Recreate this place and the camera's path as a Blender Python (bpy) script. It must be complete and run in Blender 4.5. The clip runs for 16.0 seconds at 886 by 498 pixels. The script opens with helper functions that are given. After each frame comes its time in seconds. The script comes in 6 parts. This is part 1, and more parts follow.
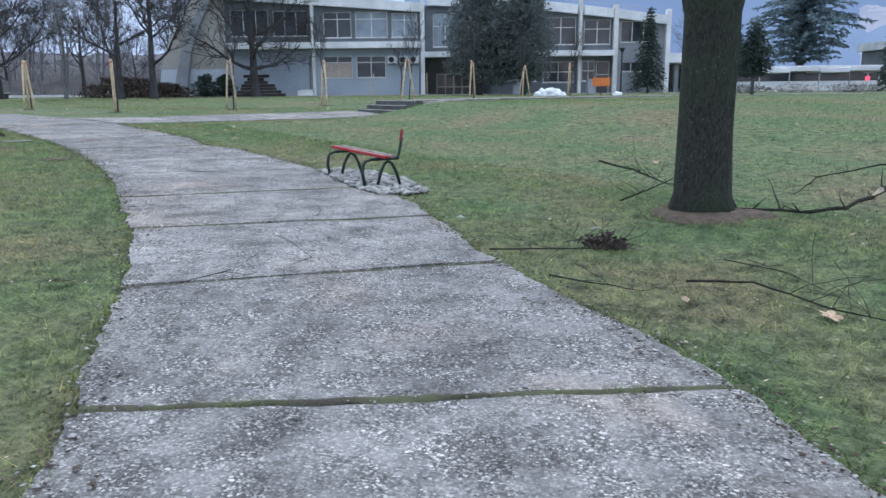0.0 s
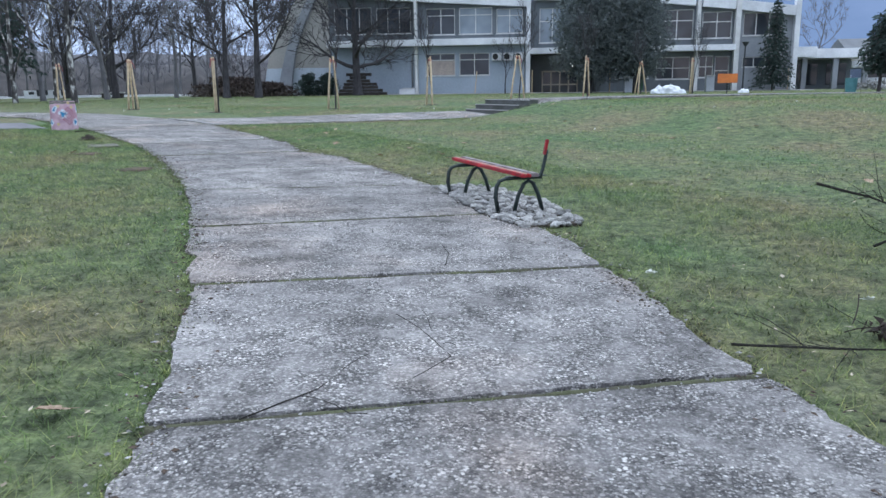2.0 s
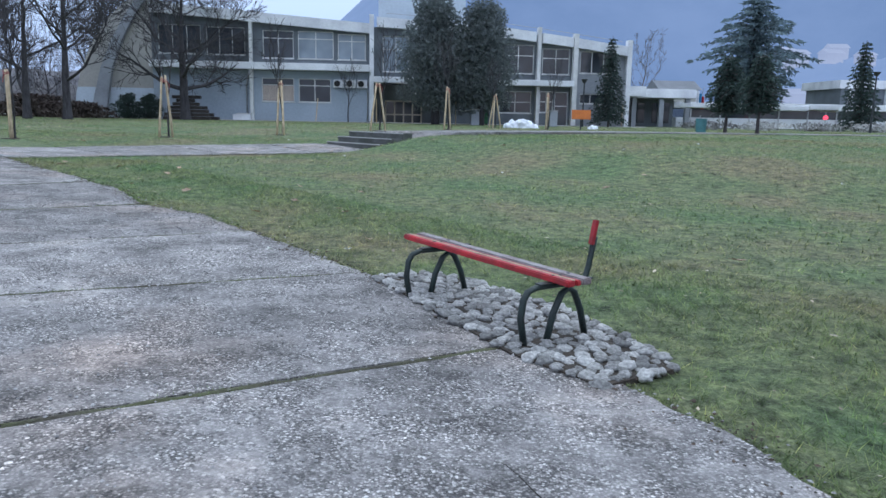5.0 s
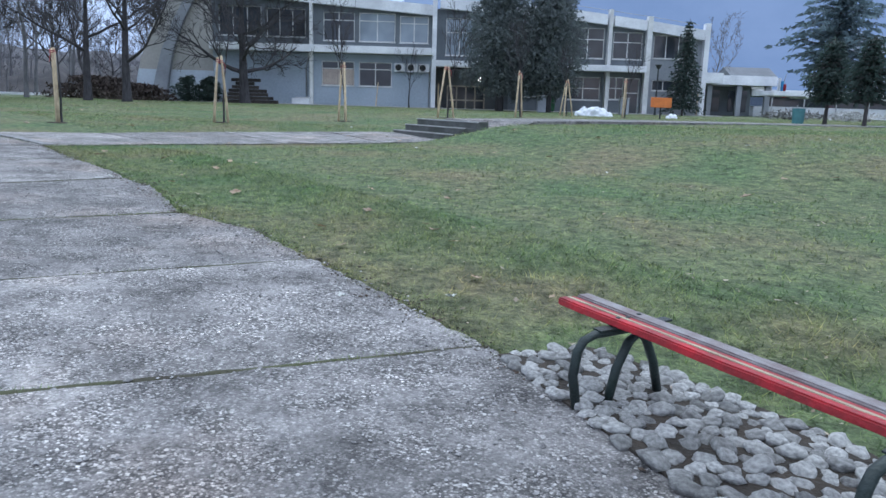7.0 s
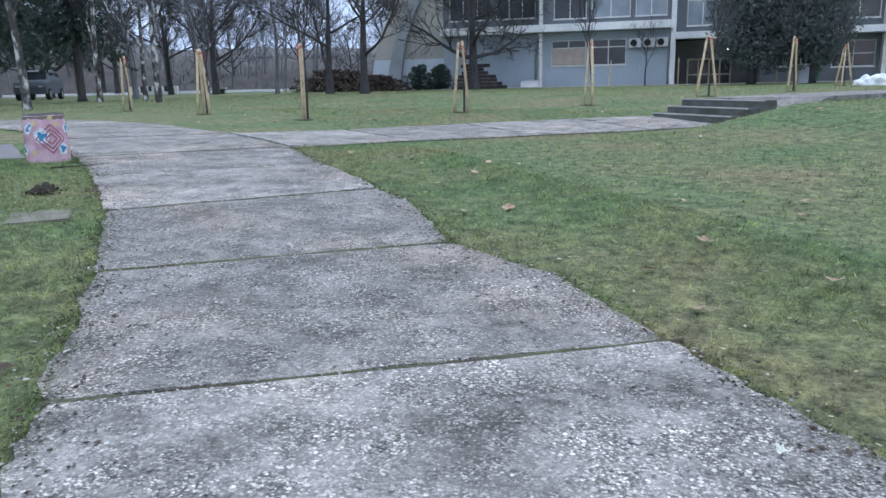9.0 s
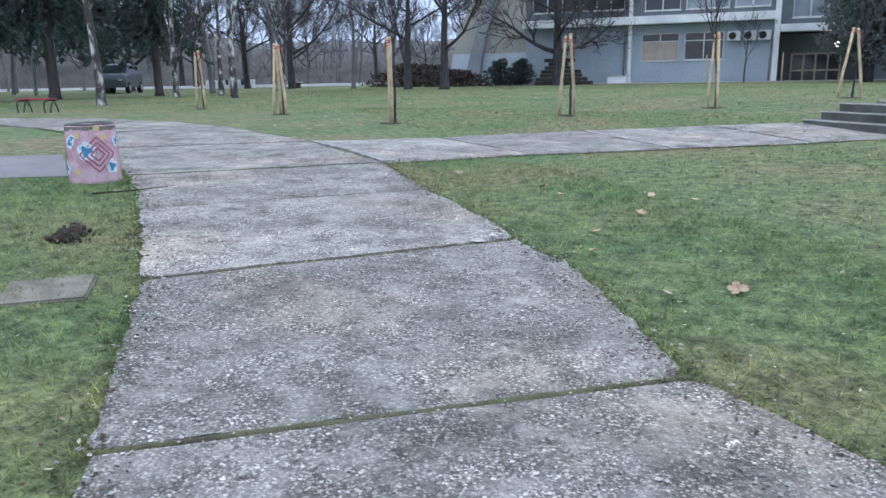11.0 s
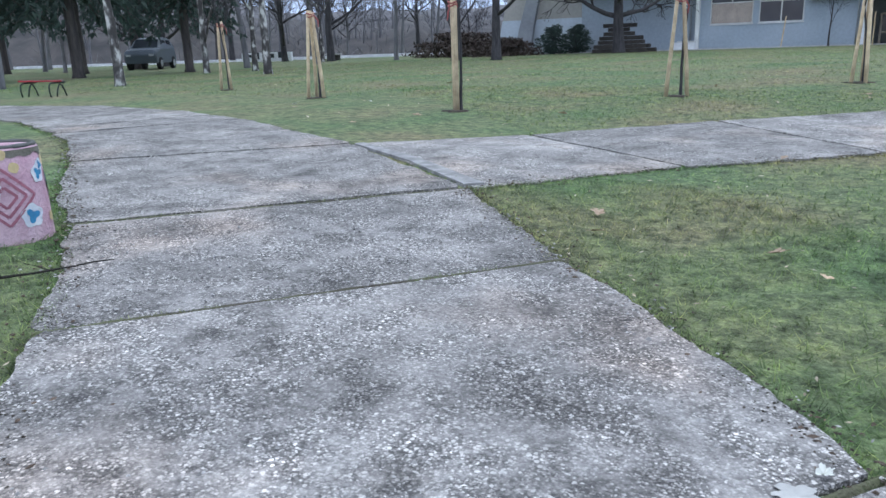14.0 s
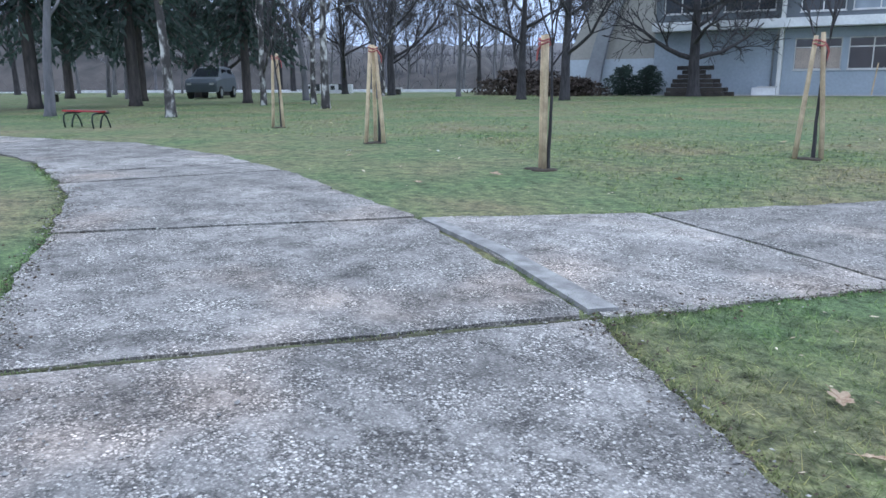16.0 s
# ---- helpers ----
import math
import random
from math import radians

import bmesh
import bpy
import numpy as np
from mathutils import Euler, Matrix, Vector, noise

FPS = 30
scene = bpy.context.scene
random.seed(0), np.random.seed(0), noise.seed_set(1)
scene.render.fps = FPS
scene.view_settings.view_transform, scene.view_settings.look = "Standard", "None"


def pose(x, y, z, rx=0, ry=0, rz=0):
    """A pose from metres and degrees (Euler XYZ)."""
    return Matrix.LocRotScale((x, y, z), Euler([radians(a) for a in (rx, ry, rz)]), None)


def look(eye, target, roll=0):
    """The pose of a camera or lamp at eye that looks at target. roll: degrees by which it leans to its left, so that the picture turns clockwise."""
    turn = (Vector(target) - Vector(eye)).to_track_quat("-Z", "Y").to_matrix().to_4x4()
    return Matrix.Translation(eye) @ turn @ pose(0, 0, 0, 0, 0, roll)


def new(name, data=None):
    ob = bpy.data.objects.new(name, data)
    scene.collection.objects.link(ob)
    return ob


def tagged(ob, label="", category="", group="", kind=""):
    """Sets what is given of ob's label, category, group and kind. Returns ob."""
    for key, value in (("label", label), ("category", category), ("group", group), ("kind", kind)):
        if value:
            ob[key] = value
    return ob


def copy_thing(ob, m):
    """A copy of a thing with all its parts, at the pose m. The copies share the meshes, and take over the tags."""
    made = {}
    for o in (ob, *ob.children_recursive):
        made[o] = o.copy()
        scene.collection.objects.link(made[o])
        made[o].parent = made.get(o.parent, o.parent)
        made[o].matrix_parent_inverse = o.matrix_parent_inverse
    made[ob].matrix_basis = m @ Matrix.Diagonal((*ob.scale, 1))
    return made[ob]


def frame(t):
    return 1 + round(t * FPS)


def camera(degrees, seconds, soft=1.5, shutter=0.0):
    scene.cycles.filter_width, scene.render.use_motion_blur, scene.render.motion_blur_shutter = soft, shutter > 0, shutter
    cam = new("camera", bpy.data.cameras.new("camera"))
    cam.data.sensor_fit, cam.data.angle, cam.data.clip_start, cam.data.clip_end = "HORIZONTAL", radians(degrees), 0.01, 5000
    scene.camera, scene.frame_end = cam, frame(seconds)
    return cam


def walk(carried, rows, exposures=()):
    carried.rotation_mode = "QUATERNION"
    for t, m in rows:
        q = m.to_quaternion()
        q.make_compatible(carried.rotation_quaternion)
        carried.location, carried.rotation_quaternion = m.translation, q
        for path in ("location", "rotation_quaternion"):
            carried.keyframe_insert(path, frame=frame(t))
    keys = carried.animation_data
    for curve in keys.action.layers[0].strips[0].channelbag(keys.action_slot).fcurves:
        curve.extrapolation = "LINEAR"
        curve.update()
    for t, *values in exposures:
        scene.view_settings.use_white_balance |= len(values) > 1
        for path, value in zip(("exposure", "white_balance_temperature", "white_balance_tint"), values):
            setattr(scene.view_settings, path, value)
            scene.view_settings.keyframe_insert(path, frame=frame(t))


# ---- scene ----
cam = camera(61.5, 16.0)
LEVEL = pose(0, 0, 0, 0, 2.0, 0)   # the path falls gently to its right
PATH = [
    (0, (1.657, -1.669, 1.297), (1.329, 0.255, 0.863), 1.5),
    (0.5, (1.483, -1.128, 1.295), (1.077, 0.782, 0.862), 0.9),
    (1, (1.222, -0.646, 1.298), (0.781, 1.263, 0.896), 1.2),
    (1.5, (1.018, -0.138, 1.256), (0.553, 1.763, 0.847), 0.1),
    (2, (0.713, 0.328, 1.268), (0.139, 2.192, 0.823), 1.2),
    (2.5, (0.421, 0.764, 1.294), (-0.144, 2.623, 0.82), 0.2),
    (3, (0.122, 1.343, 1.292), (-0.441, 3.202, 0.816), -0.7),
    (3.5, (-0.219, 1.707, 1.328), (-0.664, 3.61, 0.9), -0.3),
    (4, (-0.431, 2.22, 1.295), (-0.644, 4.165, 0.881), -0.1),
    (4.5, (-0.606, 2.74, 1.272), (-0.794, 4.696, 0.9), 2.9),
    (4.7, (-0.815, 2.896, 1.278), (-0.952, 4.86, 0.924), 3.1),
    (6.8, (-1.689, 5.019, 1.305), (-1.863, 6.967, 0.885), 2.7),
    (7, (-1.829, 5.183, 1.28), (-2.104, 7.123, 0.877), 3.7),
    (7.5, (-2.145, 5.577, 1.327), (-2.445, 7.511, 0.913), 2.7),
    (8, (-2.45, 6.077, 1.327), (-3.034, 7.949, 0.935), 1.0),
    (8.5, (-2.811, 6.491, 1.286), (-3.571, 8.293, 0.865), 2.1),
    (9, (-3.123, 6.957, 1.269), (-3.949, 8.716, 0.798), 0.5),
    (9.5, (-3.464, 7.419, 1.314), (-4.483, 9.076, 0.851), 0.9),
    (9.7, (-3.628, 7.576, 1.301), (-4.63, 9.244, 0.84), 1.5),
    (11.8, (-5.539, 9.466, 1.346), (-6.519, 11.131, 0.83), -0.0),
    (12, (-5.719, 9.632, 1.335), (-6.739, 11.272, 0.815), 0.2),
    (12.5, (-6.121, 10.02, 1.384), (-7.155, 11.646, 0.848), -0.4),
    (13, (-6.451, 10.561, 1.371), (-7.474, 12.198, 0.847), -1.2),
    (13.5, (-6.838, 11.013, 1.337), (-7.883, 12.634, 0.809), 0.0),
    (14, (-7.171, 11.446, 1.346), (-8.234, 13.043, 0.779), -0.4),
    (14.5, (-7.51, 11.902, 1.412), (-8.64, 13.458, 0.861), 0.2),
    (15, (-7.922, 12.307, 1.45), (-9.042, 13.885, 0.945), 1.4),
    (15.5, (-8.31, 12.77, 1.418), (-9.461, 14.338, 0.956), 0.3),
    (16, (-8.748, 13.119, 1.418), (-9.934, 14.656, 0.935), 1.2),
]
walk(cam, [(t, LEVEL @ look(eye, target, roll)) for t, eye, target, roll in PATH],
     [(0, 0.61, 6430, 10), (3.5, 0.62, 6430, 10), (4.5, 0.45, 6250, 10), (7, 0.54, 6220, 10), (9, 0.63, 6450, 10), (9.5, 0.68, 6500, 10), (12.5, 0.79, 6500, 10), (13.5, 0.68, 6480, 10), (16, 0.73, 6200, 10)])



# ---- light ----
world = bpy.data.worlds.new("overcast")
scene.world = world
world.use_nodes = True
wn = world.node_tree
sky = wn.nodes.new("ShaderNodeTexSky")
sky.sky_type, sky.sun_disc = "NISHITA", False
sky.sun_elevation, sky.sun_rotation = radians(12), radians(160)
sky.air_density, sky.dust_density, sky.ozone_density = 1.2, 1.0, 3.0
# a closed cloud cover: dim and blue at the horizon, brighter overhead
coord = wn.nodes.new("ShaderNodeTexCoord")
split = wn.nodes.new("ShaderNodeSeparateXYZ")
cloud = wn.nodes.new("ShaderNodeValToRGB")
cloud.color_ramp.elements[0].position, cloud.color_ramp.elements[0].color = 0.0, (0.32, 0.43, 0.69, 1)
cloud.color_ramp.elements[1].position, cloud.color_ramp.elements[1].color = 1.0, (0.86, 0.99, 1.13, 1)
mid = cloud.color_ramp.elements.new(0.35)
mid.color = (0.62, 0.75, 1.0, 1)
blend = wn.nodes.new("ShaderNodeMix")
blend.data_type = "RGBA"
blend.inputs[0].default_value = 0.93
gain = wn.nodes.new("ShaderNodeMix")
gain.data_type, gain.blend_type = "RGBA", "MULTIPLY"
gain.inputs[0].default_value = 1.0
gain.inputs[7].default_value = (8.6, 8.6, 8.6, 1)
wn.links.new(coord.outputs["Generated"], split.inputs[0])
wn.links.new(split.outputs["Z"], cloud.inputs["Fac"])
wn.links.new(cloud.outputs[0], gain.inputs[6])
wn.links.new(sky.outputs[0], blend.inputs[6])
wn.links.new(gain.outputs[2], blend.inputs[7])
wn.links.new(blend.outputs[2], wn.nodes["Background"].inputs[0])
wn.nodes["Background"].inputs[1].default_value = 0.13
sun = new("sun", bpy.data.lights.new("sun", "SUN"))
sun.data.energy, sun.data.angle, sun.data.color = 0.5, radians(40), (0.9, 0.97, 1.0)
sun.matrix_world = pose(0, 0, 40, 30, 0, 160)


# ---- materials ----
def material(name, colour, other=None, scale=3.0, rough=0.8, bump=0.2, fine=60.0, metal=0.0, island=False, spread=0.06):
    """A painted or mineral surface: two colours in large patches, fine grain and relief."""
    m = bpy.data.materials.new(name)
    m.use_nodes = True
    n, ln = m.node_tree.nodes, m.node_tree.links
    b = n["Principled BSDF"]
    tc = n.new("ShaderNodeTexCoord")
    big, small = n.new("ShaderNodeTexNoise"), n.new("ShaderNodeTexNoise")
    big.inputs["Scale"].default_value, big.inputs["Detail"].default_value = scale, 5
    small.inputs["Scale"].default_value, small.inputs["Detail"].default_value = fine, 4
    for t in (big, small):
        ln.new(tc.outputs["Object"], t.inputs["Vector"])
    other = other or tuple(c * 0.7 for c in colour)
    ramp = n.new("ShaderNodeValToRGB")
    ramp.color_ramp.elements[0].position, ramp.color_ramp.elements[1].position = 0.35, 0.65
    ramp.color_ramp.elements[0].color, ramp.color_ramp.elements[1].color = (*other, 1), (*colour, 1)
    ln.new(big.outputs["Fac"], ramp.inputs["Fac"])
    hsv = n.new("ShaderNodeHueSaturation")
    info = n.new("ShaderNodeNewGeometry") if island else n.new("ShaderNodeObjectInfo")
    add = n.new("ShaderNodeMath")
    add.operation = "MULTIPLY_ADD"
    add.inputs[1].default_value = 0.35
    ln.new(small.outputs["Fac"], add.inputs[0])
    off = n.new("ShaderNodeMapRange")
    off.inputs["To Min"].default_value, off.inputs["To Max"].default_value = 0.82 - spread, 0.82 + spread
    ln.new(info.outputs["Random Per Island" if island else "Random"], off.inputs["Value"])
    ln.new(off.outputs[0], add.inputs[2])
    ln.new(add.outputs[0], hsv.inputs["Value"])
    ln.new(ramp.outputs[0], hsv.inputs["Color"])
    ln.new(hsv.outputs[0], b.inputs["Base Color"])
    b.inputs["Roughness"].default_value, b.inputs["Metallic"].default_value = rough, metal
    bp = n.new("ShaderNodeBump")
    bp.inputs["Strength"].default_value, bp.inputs["Distance"].default_value = bump, 0.02
    ln.new(small.outputs["Fac"], bp.inputs["Height"])
    ln.new(bp.outputs[0], b.inputs["Normal"])
    return m


def nodes_of(name, rough=0.9):
    m = bpy.data.materials.new(name)
    m.use_nodes = True
    b = m.node_tree.nodes["Principled BSDF"]
    b.inputs["Roughness"].default_value = rough
    return m, m.node_tree.nodes, m.node_tree.links, b


def noise_at(n, ln, scale, detail=5, source="Object", rough=0.55):
    tc, t = n.new("ShaderNodeTexCoord"), n.new("ShaderNodeTexNoise")
    t.inputs["Scale"].default_value, t.inputs["Detail"].default_value, t.inputs["Roughness"].default_value = scale, detail, rough
    ln.new(tc.outputs[source], t.inputs["Vector"])
    return t.outputs["Fac"]


def ramp_of(n, ln, fac, *stops):
    r = n.new("ShaderNodeValToRGB")
    e = r.color_ramp.elements
    e[0].position, e[0].color = stops[0][0], (*stops[0][1], 1)
    e[1].position, e[1].color = stops[-1][0], (*stops[-1][1], 1)
    for p, c in stops[1:-1]:
        e.new(p).color = (*c, 1)
    ln.new(fac, r.inputs["Fac"])
    return r.outputs[0]


def mixed(n, ln, fac, a, b, how="MIX"):
    x = n.new("ShaderNodeMix")
    x.data_type, x.blend_type = "RGBA", how
    for socket, v in ((x.inputs[0], fac), (x.inputs[6], a), (x.inputs[7], b)):
        if isinstance(v, (int, float)):
            socket.default_value = v
        elif isinstance(v, tuple):
            socket.default_value = (*v, 1)
        else:
            ln.new(v, socket)
    return x.outputs[2]


def relief(n, ln, b, height, strength, distance=0.01):
    bp = n.new("ShaderNodeBump")
    bp.inputs["Strength"].default_value, bp.inputs["Distance"].default_value = strength, distance
    ln.new(height, bp.inputs["Height"])
    ln.new(bp.outputs[0], b.inputs["Normal"])


def grass_material(name, blades):
    """Winter turf: green with straw-coloured and dark mossy patches; single blades differ."""
    m, n, ln, b = nodes_of(name, 0.75 if blades else 0.95)
    large = ramp_of(n, ln, noise_at(n, ln, 0.45, 6), (0.34, (0.197, 0.183, 0.113)), (0.48, (0.156, 0.187, 0.098)), (0.64, (0.108, 0.172, 0.08)))
    middle = ramp_of(n, ln, noise_at(n, ln, 6.5, 7, rough=0.74), (0.33, (0.26, 0.28, 0.25)), (0.5, (1.02, 1.02, 1.0)), (0.67, (1.72, 1.64, 1.45)))
    c = mixed(n, ln, 1.0, large, middle, "MULTIPLY")
    if blades:
        g = n.new("ShaderNodeNewGeometry")
        c = mixed(n, ln, 1.0, c, ramp_of(n, ln, g.outputs["Random Per Island"], (0.0, (0.6, 0.68, 0.55)), (0.5, (1.15, 1.25, 1.05)), (0.84, (1.6, 1.65, 1.35)), (1.0, (2.6, 2.2, 1.8))), "MULTIPLY")
    else:
        c = mixed(n, ln, 1.0, c, ramp_of(n, ln, noise_at(n, ln, 28, 6, rough=0.7), (0.3, (0.4, 0.4, 0.36)), (0.7, (1.35, 1.3, 1.25))), "MULTIPLY")
        relief(n, ln, b, noise_at(n, ln, 45, 6), 0.9, 0.03)
    ln.new(c, b.inputs["Base Color"])
    return m


def paving_material():
    """Old concrete with washed-out aggregate: pale and dark pebbles, stains, worn patches."""
    m, n, ln, b = nodes_of("exposed_aggregate_concrete", 0.8)
    tc, vo = n.new("ShaderNodeTexCoord"), n.new("ShaderNodeTexVoronoi")
    vo.inputs["Scale"].default_value = 92
    warp, add = n.new("ShaderNodeTexNoise"), n.new("ShaderNodeVectorMath")
    warp.inputs["Scale"].default_value, warp.inputs["Detail"].default_value = 75, 3
    add.operation = "MULTIPLY_ADD"
    add.inputs[1].default_value = (0.016, 0.016, 0.016)
    ln.new(tc.outputs["Object"], warp.inputs["Vector"])
    ln.new(warp.outputs["Color"], add.inputs[0])
    ln.new(tc.outputs["Object"], add.inputs[2])
    ln.new(add.outputs[0], vo.inputs["Vector"])
    sep = n.new("ShaderNodeSeparateColor")
    ln.new(vo.outputs["Color"], sep.inputs[0])
    stones = ramp_of(n, ln, sep.outputs[0], (0.0, (0.05, 0.048, 0.05)), (0.35, (0.145, 0.138, 0.138)), (0.66, (0.32, 0.306, 0.3)), (0.86, (0.52, 0.5, 0.49)), (1.0, (0.78, 0.76, 0.75)))
    stones = mixed(n, ln, 1.0, stones, ramp_of(n, ln, vo.outputs["Distance"], (0.2, (1.1, 1.1, 1.1)), (0.75, (0.35, 0.34, 0.335))), "MULTIPLY")
    # larger single pebbles
    big, sep2 = n.new("ShaderNodeTexVoronoi"), n.new("ShaderNodeSeparateColor")
    big.inputs["Scale"].default_value = 46
    ln.new(add.outputs[0], big.inputs["Vector"])
    ln.new(big.outputs["Color"], sep2.inputs[0])
    pick = ramp_of(n, ln, sep2.outputs[1], (0.80, (0, 0, 0)), (0.82, (1, 1, 1)))
    disc = ramp_of(n, ln, big.outputs["Distance"], (0.36, (1, 1, 1)), (0.44, (0, 0, 0)))
    stones = mixed(n, ln, mixed(n, ln, 1.0, pick, disc, "MULTIPLY"), stones, ramp_of(n, ln, sep2.outputs[2], (0.1, (0.12, 0.115, 0.12)), (0.4, (0.5, 0.48, 0.47)), (1.0, (0.82, 0.8, 0.78))))
    cement = ramp_of(n, ln, noise_at(n, ln, 1.1, 8, rough=0.6), (0.32, (0.21, 0.203, 0.203)), (0.5, (0.31, 0.30, 0.302)), (0.66, (0.41, 0.398, 0.398)))
    cement = mixed(n, ln, 1.0, cement, ramp_of(n, ln, noise_at(n, ln, 40, 6, rough=0.7), (0.32, (0.62, 0.61, 0.6)), (0.66, (1.3, 1.29, 1.28))), "MULTIPLY")
    smear = ramp_of(n, ln, noise_at(n, ln, 4.2, 9, rough=0.72), (0.44, (0.88, 0.88, 0.88)), (0.58, (0.3, 0.3, 0.3)))
    c = mixed(n, ln, smear, cement, stones)
    stain = ramp_of(n, ln, noise_at(n, ln, 1.9, 9, rough=0.75), (0.34, (0.42, 0.41, 0.405)), (0.5, (1.0, 0.985, 0.975)), (0.66, (1.42, 1.39, 1.37)))
    c = mixed(n, ln, 1.0, c, stain, "MULTIPLY")
    rust = ramp_of(n, ln, noise_at(n, ln, 0.55, 4), (0.52, (1.0, 1.0, 1.0)), (0.68, (1.12, 0.99, 0.91)))
    c = mixed(n, ln, 1.0, c, rust, "MULTIPLY")
    info = n.new("ShaderNodeObjectInfo")
    c = mixed(n, ln, 1.0, c, ramp_of(n, ln, info.outputs["Random"], (0.0, (0.84, 0.84, 0.84)), (1.0, (1.14, 1.135, 1.13))), "MULTIPLY")
    ln.new(c, b.inputs["Base Color"])
    inv = n.new("ShaderNodeMath")
    inv.operation = "SUBTRACT"
    inv.inputs[0].default_value = 1.0
    ln.new(vo.outputs["Distance"], inv.inputs[1])
    relief(n, ln, b, inv.outputs[0], 0.7, 0.01)
    return m


def bark_material(name, dark, light, scale, green=0.0, stretch=0.22, lichen=0.0):
    m, n, ln, b = nodes_of(name, 0.95)
    tc, mp, t = n.new("ShaderNodeTexCoord"), n.new("ShaderNodeMapping"), n.new("ShaderNodeTexNoise")
    mp.inputs["Scale"].default_value = (1, 1, stretch)
    t.inputs["Scale"].default_value, t.inputs["Detail"].default_value, t.inputs["Roughness"].default_value = scale, 7, 0.65
    ln.new(tc.outputs["Object"], mp.inputs[0])
    ln.new(mp.outputs[0], t.inputs["Vector"])
    c = ramp_of(n, ln, t.outputs["Fac"], (0.36, dark), (0.64, light))
    if green:
        patch = ramp_of(n, ln, noise_at(n, ln, 1.6, 5), (0.45, (0, 0, 0)), (0.68, (green, green, green)))
        c = mixed(n, ln, patch, c, (0.028, 0.046, 0.022))
    if lichen:
        speck = ramp_of(n, ln, noise_at(n, ln, 48, 4, rough=0.6), (0.62, (0, 0, 0)), (0.7, (lichen, lichen, lichen)))
        c = mixed(n, ln, speck, c, (0.2, 0.21, 0.17))
    ln.new(c, b.inputs["Base Color"])
    relief(n, ln, b, t.outputs["Fac"], 1.0, 0.03)
    return m


def birch_material():
    m, n, ln, b = nodes_of("birch_bark", 0.8)
    tc, mp, t = n.new("ShaderNodeTexCoord"), n.new("ShaderNodeMapping"), n.new("ShaderNodeTexNoise")
    mp.inputs["Scale"].default_value = (1.6, 1.6, 0.9)
    t.inputs["Scale"].default_value, t.inputs["Detail"].default_value = 2.6, 8
    ln.new(tc.outputs["Object"], mp.inputs[0])
    ln.new(mp.outputs[0], t.inputs["Vector"])
    ln.new(ramp_of(n, ln, t.outputs["Fac"], (0.46, (0.05, 0.045, 0.045)), (0.54, (0.17, 0.16, 0.155)), (0.62, (0.56, 0.55, 0.53))), b.inputs["Base Color"])
    return m


def glass_material(name, colour):
    m, n, ln, b = nodes_of(name, 0.08)
    ln.new(ramp_of(n, ln, noise_at(n, ln, 0.5, 2), (0.35, tuple(c * 0.6 for c in colour)), (0.65, colour)), b.inputs["Base Color"])
    return m


GRASS, BLADES = grass_material("turf", False), grass_material("grass_blades", True)
CONCRETE = paving_material()
BARK = bark_material("furrowed_bark", (0.009, 0.009, 0.008), (0.044, 0.045, 0.034), 38, 0.8, 0.4, 0.5)
TWIG = bark_material("dark_twig_bark", (0.032, 0.03, 0.034), (0.075, 0.07, 0.076), 8)
# Grey bark lightened for the far trees: the haze sits in its colour.
TWIG_HAZE_GREY = bark_material("haze_grey_twig_bark", (0.12, 0.118, 0.13), (0.2, 0.195, 0.21), 6)
PINE_BARK = bark_material("pine_bark", (0.045, 0.04, 0.042), (0.105, 0.09, 0.085), 6)
BIRCH = birch_material()
STICK = bark_material("fallen_stick_bark", (0.014, 0.013, 0.011), (0.04, 0.035, 0.028), 30)
PALE_WOOD = material("stripped_wood", (0.5, 0.42, 0.3), (0.35, 0.28, 0.2), 8, 0.8, 0.3, 60)
ASPHALT = material("asphalt", (0.21, 0.2, 0.22), (0.16, 0.155, 0.17), 1.5, 0.8, 0.4, 90)
MOSS = material("moss_and_soil", (0.12, 0.128, 0.066), (0.08, 0.07, 0.056), 3.5, 0.95, 0.9, 60)
SOIL = material("dark_soil", (0.065, 0.05, 0.038), (0.035, 0.028, 0.022), 6, 0.95, 1.0, 40)
CEMENT = material("pale_cement", (0.36, 0.35, 0.352), (0.2, 0.194, 0.196), 7, 0.85, 0.8, 70)
RED_SOIL = material("reddish_soil", (0.15, 0.105, 0.08), (0.075, 0.055, 0.042), 9, 0.95, 1.0, 50)
COBBLE = material("river_cobble", (0.45, 0.44, 0.425), (0.2, 0.195, 0.19), 2.2, 0.75, 0.5, 14, spread=0.5)
COBBLE_SMALL = material("small_cobble", (0.4, 0.39, 0.375), (0.17, 0.162, 0.16), 18, 0.75, 0.4, 50, island=True, spread=0.5)
PEBBLE = material("loose_gravel", (0.45, 0.43, 0.42), (0.2, 0.19, 0.19), 30, 0.8, 0.3, 90, island=True, spread=0.4)
OLD_SLAB = material("overgrown_slab", (0.24, 0.22, 0.19), (0.13, 0.125, 0.1), 6, 0.9, 0.5, 40)
STEP = material("step_concrete", (0.13, 0.13, 0.13), (0.07, 0.075, 0.065), 3, 0.9, 0.5, 40)
NOSING = material("step_nosing", (0.5, 0.49, 0.48), (0.36, 0.35, 0.34), 4, 0.85, 0.4, 40)
WALL = material("blue_grey_render", (0.40, 0.46, 0.53), (0.33, 0.385, 0.45), 0.35, 0.85, 0.15, 6)
WALL_DARK = material("dark_spandrel", (0.16, 0.18, 0.20), (0.11, 0.125, 0.14), 0.5, 0.8, 0.1, 6)
HALL = material("beige_grey_concrete", (0.47, 0.45, 0.42), (0.38, 0.37, 0.35), 0.4, 0.9, 0.2, 5)
